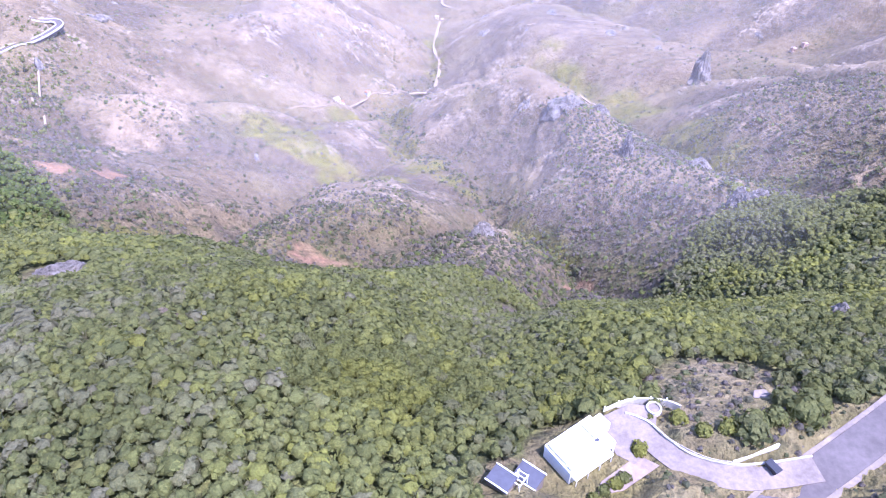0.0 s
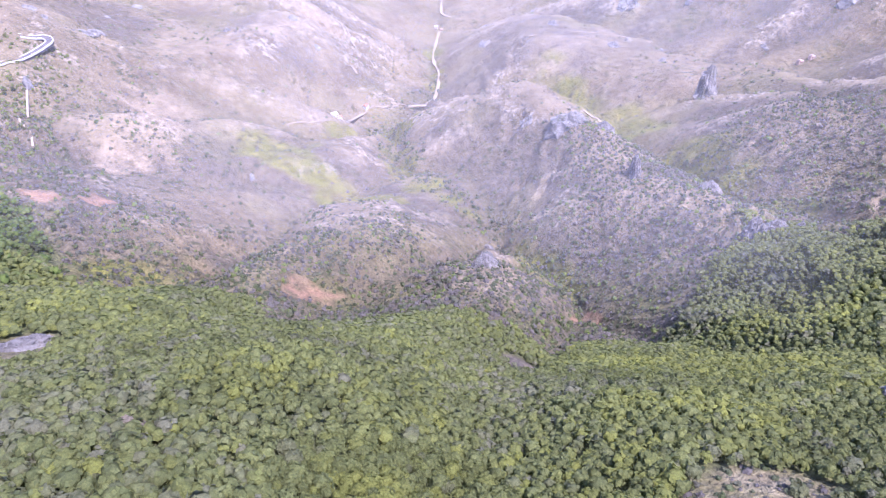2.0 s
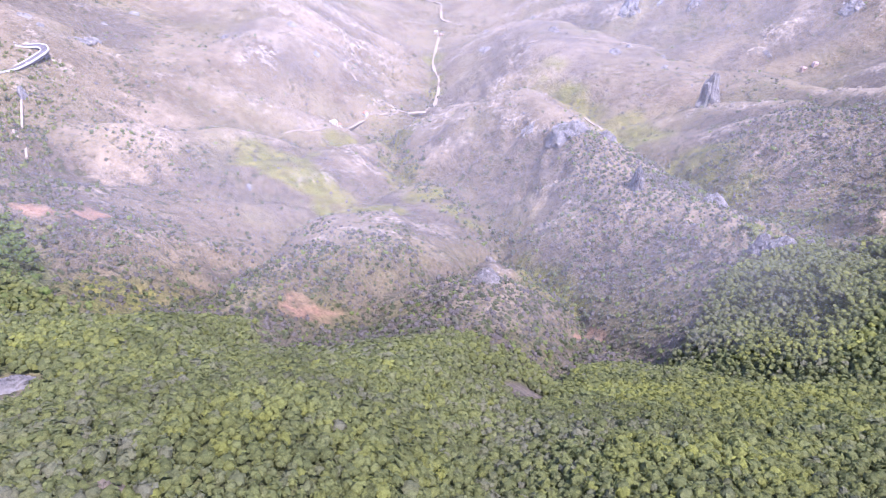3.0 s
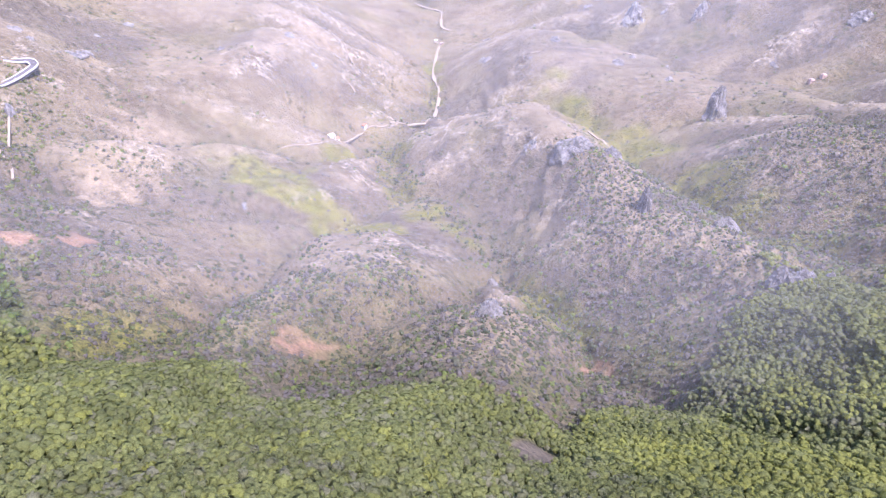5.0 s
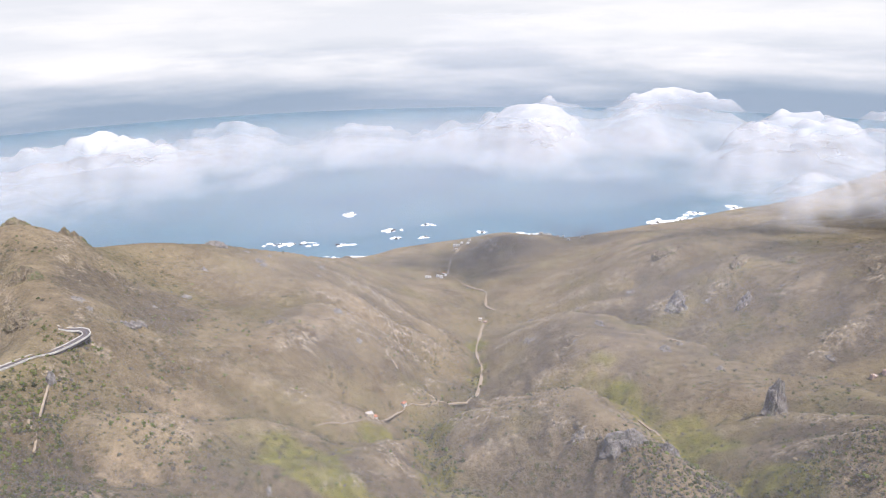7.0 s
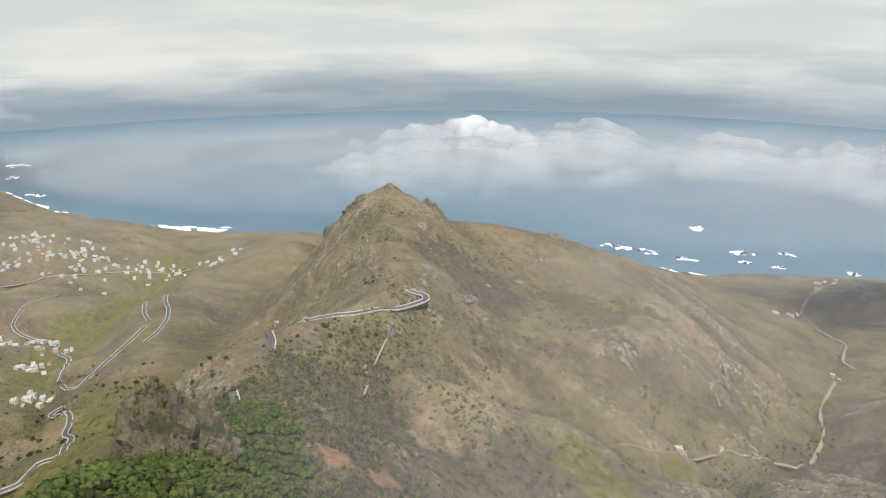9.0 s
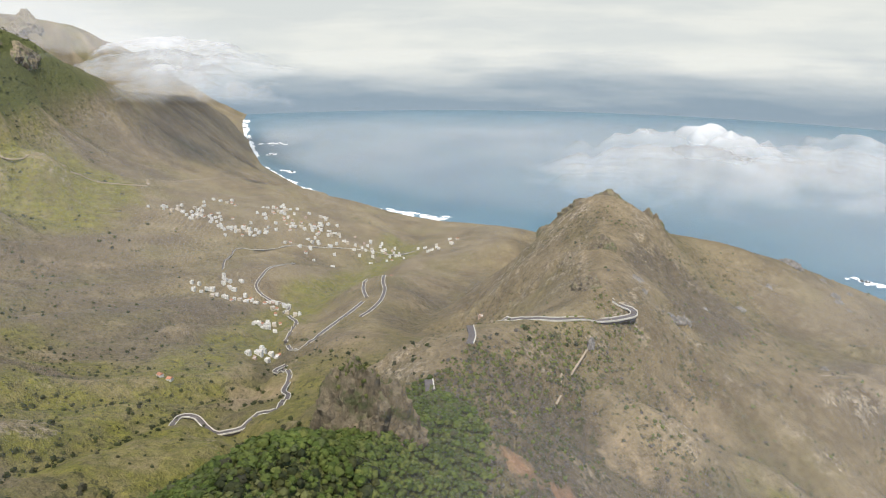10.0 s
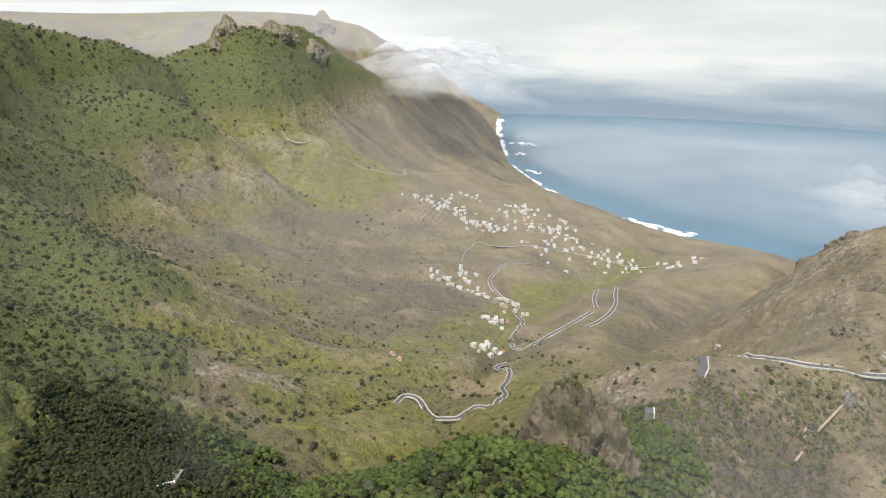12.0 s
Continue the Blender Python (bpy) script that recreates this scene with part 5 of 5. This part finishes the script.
ridge_house()
shed(13.6, 62.7, -38, 4.4, 3.2, 2.4)
shed(8.6, 60.6, -38, 4.0, 3.0, 2.2)
frame_stand = new("pergola")
frame_stand.matrix_basis = pose(11.6, 60.6, ground_at(11.6, 60.6), 0, 0, -38)
for a in (-0.9, 0.9):
    for b in (-1.3, 1.3):
        part("post", boxed(a - 0.07, a + 0.07, b - 0.07, b + 0.07, -0.5, 2.2), WHITE, frame_stand)
    part("beam", boxed(a - 0.08, a + 0.08, -1.5, 1.5, 2.204, 2.36), WHITE, frame_stand)
for b in (-1.2, -0.4, 0.4, 1.2):
    part("slat", boxed(-1.1, 1.1, b - 0.06, b + 0.06, 2.364, 2.45), WHITE, frame_stand)
tagged(frame_stand, "white timber pergola frame between the sheds", "pergola")

road = tagged(band("road", MAIN_ROAD, 3.4, -3.4, 0.03, -0.6, TAR), "grey asphalt ridge road with rough pale verges", "road", kind="structure")
band("kerb", MAIN_ROAD, 4.5, 3.45, 0.12, -0.7, CONCRETE, road, "pale broken concrete verge")
band("kerb", MAIN_ROAD, -3.45, -4.3, 0.1, -0.7, CONCRETE, road, "pale concrete verge")
drive = tagged(band("road", DRIVE, 2.3, -2.3, 0.05, -0.5, CONCRETE), "pale concrete drive curving to the house", "drive", kind="structure")
band("kerb", DRIVE, -2.34, -2.7, 0.55, -0.6, PARAPET, drive, "low pale drive wall")
yard = tagged(mesh_object("pavement", [(a, b, 682.36 + c) for c in (-0.6, 0) for a, b in ((30.6, 68.5), (33.6, 66.6), (37.8, 70.5), (39.5, 75.5), (40.5, 79.0), (35, 79.5), (29.5, 76.8), (28.6, 73.6))],
                          [tuple(range(8, 16)), *[(i, (i + 1) % 8, 8 + (i + 1) % 8, 8 + i) for i in range(8)]], CONCRETE), "pale paved forecourt beside the house", "forecourt", kind="structure")
plot = tagged(mesh_object("pavement", [(a, b, 682.33 + c) for c in (-0.6, 0) for a, b in ((25, 60.5), (30.5, 61.5), (38, 66.2), (34.5, 68.4), (31, 66), (27, 63.4))],
                          [tuple(range(6, 12)), *[(i, (i + 1) % 6, 6 + (i + 1) % 6, 6 + i) for i in range(6)]], EARTH), "reddish bare earth yard in front of the house", "yard", kind="structure")
edge = lay(((30, 78.2), (34, 80), (37.5, 80.6), (42.5, 80), (45, 78.6)), 1.0, 0.3, 2)
edge[:, 2] = np.maximum(edge[:, 2], 682.2)
fence = tagged(new("garden_wall"), "low white wall with posts above the wood", "wall")
wall = band("wall", edge, 0.15, -0.15, 0.5, -1.4, PARAPET, fence)
for i in range(0, len(edge), 3):
    ex, ey, ez = edge[i]
    part("post", boxed(ex - 0.12, ex + 0.12, ey - 0.12, ey + 0.12, ez - 0.5, ez + 1.1), WHITE, fence)
basin = tagged(new("round_basin"), "round low stone basin at the forecourt edge", "basin")
basin.matrix_basis = pose(39.6, 78.2, 682.4)
outer = [(r * math.cos(a), r * math.sin(a), h) for r, h in ((1.5, -0.6), (1.5, 0.55), (1.15, 0.55), (1.15, 0.2)) for a in np.linspace(0, 2 * math.pi, 29)[:-1]]
rim = mesh_object("rim", outer, [(k * 28 + i, k * 28 + (i + 1) % 28, (k + 1) * 28 + (i + 1) % 28, (k + 1) * 28 + i) for k in range(3) for i in range(28)], PARAPET, basin)
mesh_object("floor", [q for q in outer if q[2] == 0.2], [tuple(range(28))], CONCRETE, basin)
rail = lay(((38.5, 74.2), (40.6, 71.2), (44.4, 68.2), (47.5, 66.6), (51, 65.8)), 1.0, 0.1, 1)
fence = tagged(new("post_fence"), "post and rail fence along the drive", "fence")
for i in range(0, len(rail), 2):
    ex, ey, ez = rail[i]
    part("post", boxed(ex - 0.07, ex + 0.07, ey - 0.07, ey + 0.07, ez - 0.6, ez + 1.1), PARAPET, fence)
for h in (0.5, 0.95):
    band("rail", rail, 0.05, -0.05, h + 0.06, h - 0.06, PARAPET, fence)
gate = lay(((51, 66), (55, 67), (60, 68.8)), 1.0, 0.1, 1)
tagged(band("boundary_wall", gate, 0.2, -0.2, 0.9, -1.0, PARAPET), "low whitewashed wall beside the drive mouth", "wall")

bin_root = new("waste_container")
bin_root.matrix_basis = pose(57.6, 64.6, 682.85, 0, 0, -62)
bm = bmesh.new()
bmesh.ops.create_cone(bm, cap_ends=True, segments=4, radius1=1.1, radius2=1.35, depth=1.1, matrix=Matrix.Diagonal((1.35, 0.75, 1, 1)) @ pose(0, 0, 0.75, 0, 0, 45))
part("body", bm, DARK, bin_root)
part("lid", boxed(-1.36, 1.36, -0.78, 0.78, 1.304, 1.42, bevel=0.04), DARK, bin_root)
for a in (-0.9, 0.9):
    for b in (-0.45, 0.45):
        bm = bmesh.new()
        bmesh.ops.create_cone(bm, cap_ends=True, segments=10, radius1=0.1, radius2=0.1, depth=0.08, matrix=pose(a, b, 0.1, 90))
        part("wheel", bm, DARK, bin_root)
tagged(bin_root, "dark waste container beside the drive mouth", "container")
slab_z = ground_at(63, 83.2)
tagged(mesh_object("concrete_slab", [(63 + a, 83.2 + b, slab_z + c) for c in (-0.9, 0.45) for a, b in ((-1.8, -0.7), (0.2, -1.3), (1.9, 0.1), (1.2, 1.2), (-1.1, 1.0))],
                   [(5, 6, 7, 8, 9), *[(i, (i + 1) % 5, 5 + (i + 1) % 5, 5 + i) for i in range(5)]], CONCRETE), "broken pale concrete slab on the scrubby bank", "slab")


def bush(x, y, r, tone, label, seed):
    v, t = crown(seed, 90, tuft=0.3)
    ob = mesh_object("bush", v * (r, r, r * 0.95) + (0, 0, 0.25 * r), t, LAUREL)
    attribute(ob, "tone", np.full(len(v), tone))
    ob.location = (x, y, ground_at(x, y))
    return tagged(ob, label, "bush")


bush(34.9, 69.4, 1.5, 0.95, "round clipped yellow-green bush by the drive", 201)
for n, (bx, by, br, bt, word) in enumerate(((38.6, 76.6, 0.8, 0.6, "small green bush on the bank"), (44, 76, 1.7, 0.85, "yellow-green bush on the bank"), (52, 72.4, 1.9, 0.8, "light green bush on the bank"),
        (55.4, 70.6, 2.9, 0.3, "large grey-green bush on the bank"), (57.5, 73.5, 2.4, 0.35, "large grey-green bush on the bank"), (61.5, 74.5, 2.2, 0.4, "dark green bush on the bank"), (47, 72, 1.6, 0.75, "low yellow-green bush on the bank"),
        (68, 76, 3.2, 0.45, "broad green bush above the road"), (71.5, 79, 3.0, 0.5, "broad green bush above the road"), (66, 80, 2.6, 0.3, "grey-green bush above the road"), (75, 84, 3.0, 0.35, "broad grey-green bush above the road"),
        (79, 80.5, 2.6, 0.3, "grey-green bush above the road"), (84, 83, 2.8, 0.3, "grey-green bush above the road"), (70, 88, 2.4, 0.25, "grey bush on the stony bank"), (76, 91, 2.6, 0.3, "grey-green bush on the bank"), (64, 92, 2.0, 0.2, "grey bush on the stony bank"),
        (29.2, 62.6, 1.2, 0.8, "rounded yellow-green bush by the porch"), (27, 61.5, 1.1, 0.35, "grey-green bush by the porch"), (31, 63.8, 1.2, 0.35, "grey-green bush by the porch"), (25, 60, 1.2, 0.6, "green bush by the porch"))):
    bush(bx, by, br, bt, word, 210 + n)
x, y, rnd2 = scatter(36, 95, 52, 104, 1.7, 31)
d1, d2 = nearness(x, y, MAIN_ROAD[::2])[0], nearness(x, y, DRIVE[::2])[0]
z = height(x, y)
on = (d1 > 5) & (d2 > 3.6) & (forest_at(x, y, z) < 0.4) & (rnd2.rand(len(x)) < 0.55) & (np.hypot(x - 63, y - 83) > 3)
x, y, z = x[on], y[on], z[on]
size = 0.3 + 0.75 * rnd2.rand(len(x)) ** 2
planted("dry_scrub", np.stack([x, y, z + 0.1], 1), size, np.clip(0.22 + 0.2 * rnd2.randn(len(x)), 0, 1), MIDDLE, SCRUB, "dry grey weeds and scrub on the stony bank", "scrub")

# ---- surf and sea stacks ----
def surf(x, y, long, wide, turn, seed, label="white surf breaking round sea rocks", stack=True):
    rnd = random.Random(seed)
    verts, faces = [], []
    for n in range(9):
        cx, cy = rnd.gauss(0, long * 0.35), rnd.gauss(0, wide * 0.3)
        a, b = rnd.uniform(0.12, 0.32) * long, rnd.uniform(0.2, 0.5) * wide
        k = len(verts)
        for i in range(22):
            t = 2 * math.pi * i / 22
            r = 0.55 + 0.45 * abs(noise.noise(Vector((math.cos(t) * 1.6, math.sin(t) * 1.6, seed + n)))) * 2
            verts.append((cx + a * r * math.cos(t), cy + b * r * math.sin(t), 0.5 + 0.04 * n))
        faces.append(tuple(range(k, k + 22)))
    ob = mesh_object("surf", verts, faces, FOAM)
    ob.matrix_basis = pose(x, y, 0, 0, 0, turn)
    tagged(ob, label, "surf", "surf along the coast")
    if stack:
        bm = bmesh.new()
        for n in range(3):
            m = Matrix.Translation((rnd.uniform(-0.3, 0.3) * long, rnd.uniform(-0.2, 0.2) * wide, -1.0)) @ Matrix.Diagonal((rnd.uniform(3, 7), rnd.uniform(3, 6), rnd.uniform(3, 7), 1))
            for v in bmesh.ops.create_icosphere(bm, subdivisions=3, radius=1, matrix=m)["verts"]:
                v.co += v.co * 0.3 * noise.noise(v.co * 0.25 + Vector((seed, n, 0)))
        me = bpy.data.meshes.new("sea_rock")
        bm.to_mesh(me)
        bm.free()
        me.materials.append(SEAROCK)
        tagged(new("sea_rock", me), "low black rock awash in surf", "rock", "rocks off the coast").matrix_basis = pose(x, y, 0, 0, 0, turn)


for n, (sx, sy, sl, sw, st) in enumerate(((-672, 2238, 60, 26, 5), (-600, 2245, 80, 24, 0), (-461, 2243, 64, 24, 5), (-324, 2381, 44, 24, 10), (-292, 2305, 40, 22, 30), (-198, 2447, 36, 22, 0), (-199, 2317, 34, 20, 10),
        (-496, 2567, 70, 40, 0), (606, 2483, 60, 36, 20), (692, 2504, 80, 40, 20), (760, 2582, 60, 40, 10), (933, 2650, 60, 40, 15), (-9, 2370, 30, 20, 10), (-3484, 1834, 90, 60, 40), (-3254, 1700, 60, 50, 30), (-2880, 1600, 70, 40, 20))):
    surf(sx, sy, sl, sw, st, 300 + n)
for n, (sx, sy, sl, sw, st) in enumerate(((-386, 2132, 90, 22, -5), (-440, 2128, 70, 16, 0), (-4185, 1980, 260, 46, -26), (-4000, 1885, 240, 46, -25), (-3834, 1812, 240, 44, -21), (-3650, 1748, 240, 44, -20), (-3484, 1690, 240, 44, -19),
        (-3300, 1625, 220, 40, -19), (-2923, 1535, 180, 34, -9), (-2700, 1512, 140, 30, -5), (-2540, 1503, 120, 30, 0), (-2060, 1612, 130, 34, 18), (-1985, 1648, 130, 38, 25), (-1925, 1676, 100, 30, 25), (650, 2480, 120, 30, 10), (160, 2352, 90, 24, -10))):
    surf(sx, sy, sl, sw, st, 340 + n, "line of white surf on the shore", False)

# ---- haze and cloud: thin sheets; the level and sloping ones imitate hazy air ----
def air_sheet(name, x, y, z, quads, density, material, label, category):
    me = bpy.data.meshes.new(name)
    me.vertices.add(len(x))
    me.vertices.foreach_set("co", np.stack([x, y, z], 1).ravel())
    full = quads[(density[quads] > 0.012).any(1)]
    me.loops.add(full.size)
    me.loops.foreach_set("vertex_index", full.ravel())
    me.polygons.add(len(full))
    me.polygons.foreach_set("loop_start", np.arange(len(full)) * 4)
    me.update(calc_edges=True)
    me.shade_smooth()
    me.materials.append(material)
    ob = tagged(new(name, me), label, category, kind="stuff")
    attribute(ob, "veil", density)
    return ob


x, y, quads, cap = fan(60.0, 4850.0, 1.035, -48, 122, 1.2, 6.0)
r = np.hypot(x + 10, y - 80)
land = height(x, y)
# Added mist sheets whiten what lies behind them, in place of haze in the air.
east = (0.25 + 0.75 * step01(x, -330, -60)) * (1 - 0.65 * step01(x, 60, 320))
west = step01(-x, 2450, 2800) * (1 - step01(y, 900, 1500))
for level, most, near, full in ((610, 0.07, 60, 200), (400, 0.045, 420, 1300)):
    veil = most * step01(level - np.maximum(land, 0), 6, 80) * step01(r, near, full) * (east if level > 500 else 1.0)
    air_sheet("mist", x, y, np.full(len(x), float(level)), quads, veil, HAZE_SHEET, "level translucent sheet imitating haze over the valleys", "mist")
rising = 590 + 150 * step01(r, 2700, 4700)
air_sheet("mist", x, y, rising, quads, 0.2 * west * step01(rising - land, 5, 60), HAZE_SHEET, "sloping translucent sheet imitating haze before the far mountains", "mist")
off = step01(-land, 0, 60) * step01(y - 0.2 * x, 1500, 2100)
air_sheet("mist", x, y, np.full(len(x), 45.0), quads, off * (0.08 + 0.16 * step01(r, 2300, 3700)) * (1 - step01(r, 3800, 4880)), HAZE_SHEET, "level translucent sheet imitating haze over the sea", "mist")

# x, y, length, breadth, turn, foot, thickness, how dense
CLOUDS = ((-800, 1540, 300, 200, 21, 395, 150, 1.0), (-560, 1720, 230, 160, 10, 410, 110, 0.55), (-250, 1760, 260, 150, 5, 410, 100, 0.6), (110, 1840, 330, 210, 5, 395, 150, 1.0), (420, 2050, 380, 240, 0, 400, 150, 0.9),
          (720, 1560, 290, 250, -25, 400, 170, 1.0), (1050, 1750, 400, 330, -10, 400, 170, 1.0), (560, 1330, 150, 110, 20, 410, 80, 0.5),
          (-2560, 1010, 300, 170, 28, 440, 120, 0.75), (-2950, 1130, 420, 260, 25, 440, 170, 1.0), (-3500, 1350, 560, 380, 25, 430, 190, 1.0), (-2250, 1120, 190, 90, 28, 440, 70, 0.35),
          (-700, 1080, 130, 70, 30, 470, 60, 0.4))


def cloud(cx, cy, a, b, turn, foot, thick, dense):
    """One heap of cloud: a soft lumpy skin of droplets over a level foot."""
    c, s = math.cos(radians(turn)), math.sin(radians(turn))
    cell = max(a, b) / 36
    nx, ny = int(3.4 * a / cell), int(3.4 * b / cell)
    u, v = (q.ravel() for q in np.meshgrid((np.arange(nx) / (nx - 1) - 0.5) * 3.4 * a, (np.arange(ny) / (ny - 1) - 0.5) * 3.4 * b))
    x, y = cx + u * c - v * s, cy + u * s + v * c
    k = np.arange(nx * ny).reshape(ny, nx)
    quads = np.stack([k[:-1, :-1], k[:-1, 1:], k[1:, 1:], k[1:, :-1]], -1).reshape(-1, 4)
    lump = 0.55 * fbm(x, y, 0.9 * b, 4, 111)
    land = height(x, y)
    body = 1.0 + lump - np.hypot(u / a, v / b) * 1.05
    billow = np.abs(fbm(x, y, 0.55 * b, 3, 121))
    edge = np.minimum(np.minimum(u + 1.7 * a, 1.7 * a - u) / a, np.minimum(v + 1.7 * b, 1.7 * b - v) / b)
    fade = step01(edge, 0.02, 0.5) * (1 - step01(np.hypot(x, y), 4200, 4750))
    verts, veils = [], []
    for rise, most, inner, outer in ((1.0, 0.8, 0.05, 1.2), (0.6, 0.45, -0.35, 0.9), (0.25, 0.35, -0.5, 0.9)):
        top = foot + rise * thick * (0.8 * step01(body, -0.4, 1.15) - 0.14 * billow * step01(body, 0.0, 0.6))
        verts.append(np.stack([x, y, top], 1))
        veils.append(most * dense * step01(body - 0.3 * billow, inner, outer) * step01(top - land, -5, 50) * fade)
    verts, veils = np.concatenate(verts), np.concatenate(veils)
    faces = np.concatenate([quads + n * nx * ny for n in range(3)])
    return air_sheet("cloud", verts[:, 0], verts[:, 1], verts[:, 2], faces, veils, CLOUD, "soft white heap of cloud drifting below the ridges", "cloud")


for shape in CLOUDS:
    cloud(*shape)


# ---- far distance: glowing wall painted as hazy sea and cloud to the horizon ----
def distance_material():
    m = bpy.data.materials.new("painted_far_haze")
    m.use_nodes = True
    k = Nodes(m)
    k.n.remove(k.n["Principled BSDF"])
    # The wall gives its own light; haze and cloud are in its colour.
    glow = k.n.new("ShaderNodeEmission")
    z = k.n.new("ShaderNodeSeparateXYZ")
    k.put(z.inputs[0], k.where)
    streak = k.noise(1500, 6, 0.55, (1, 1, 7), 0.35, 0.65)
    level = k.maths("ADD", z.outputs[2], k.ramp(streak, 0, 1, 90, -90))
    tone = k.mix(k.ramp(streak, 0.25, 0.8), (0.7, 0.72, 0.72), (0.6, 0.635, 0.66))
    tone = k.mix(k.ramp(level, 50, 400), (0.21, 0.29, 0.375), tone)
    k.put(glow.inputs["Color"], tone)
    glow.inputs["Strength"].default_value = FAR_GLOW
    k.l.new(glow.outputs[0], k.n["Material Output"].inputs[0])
    return m


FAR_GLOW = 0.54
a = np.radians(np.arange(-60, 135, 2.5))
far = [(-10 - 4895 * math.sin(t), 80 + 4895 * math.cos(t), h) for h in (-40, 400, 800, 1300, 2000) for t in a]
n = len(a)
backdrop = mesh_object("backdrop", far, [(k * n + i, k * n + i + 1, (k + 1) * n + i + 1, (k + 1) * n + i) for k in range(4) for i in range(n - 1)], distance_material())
tagged(backdrop, "glowing wall painted as hazy sea, cloud and pale sky", "backdrop", kind="structure")
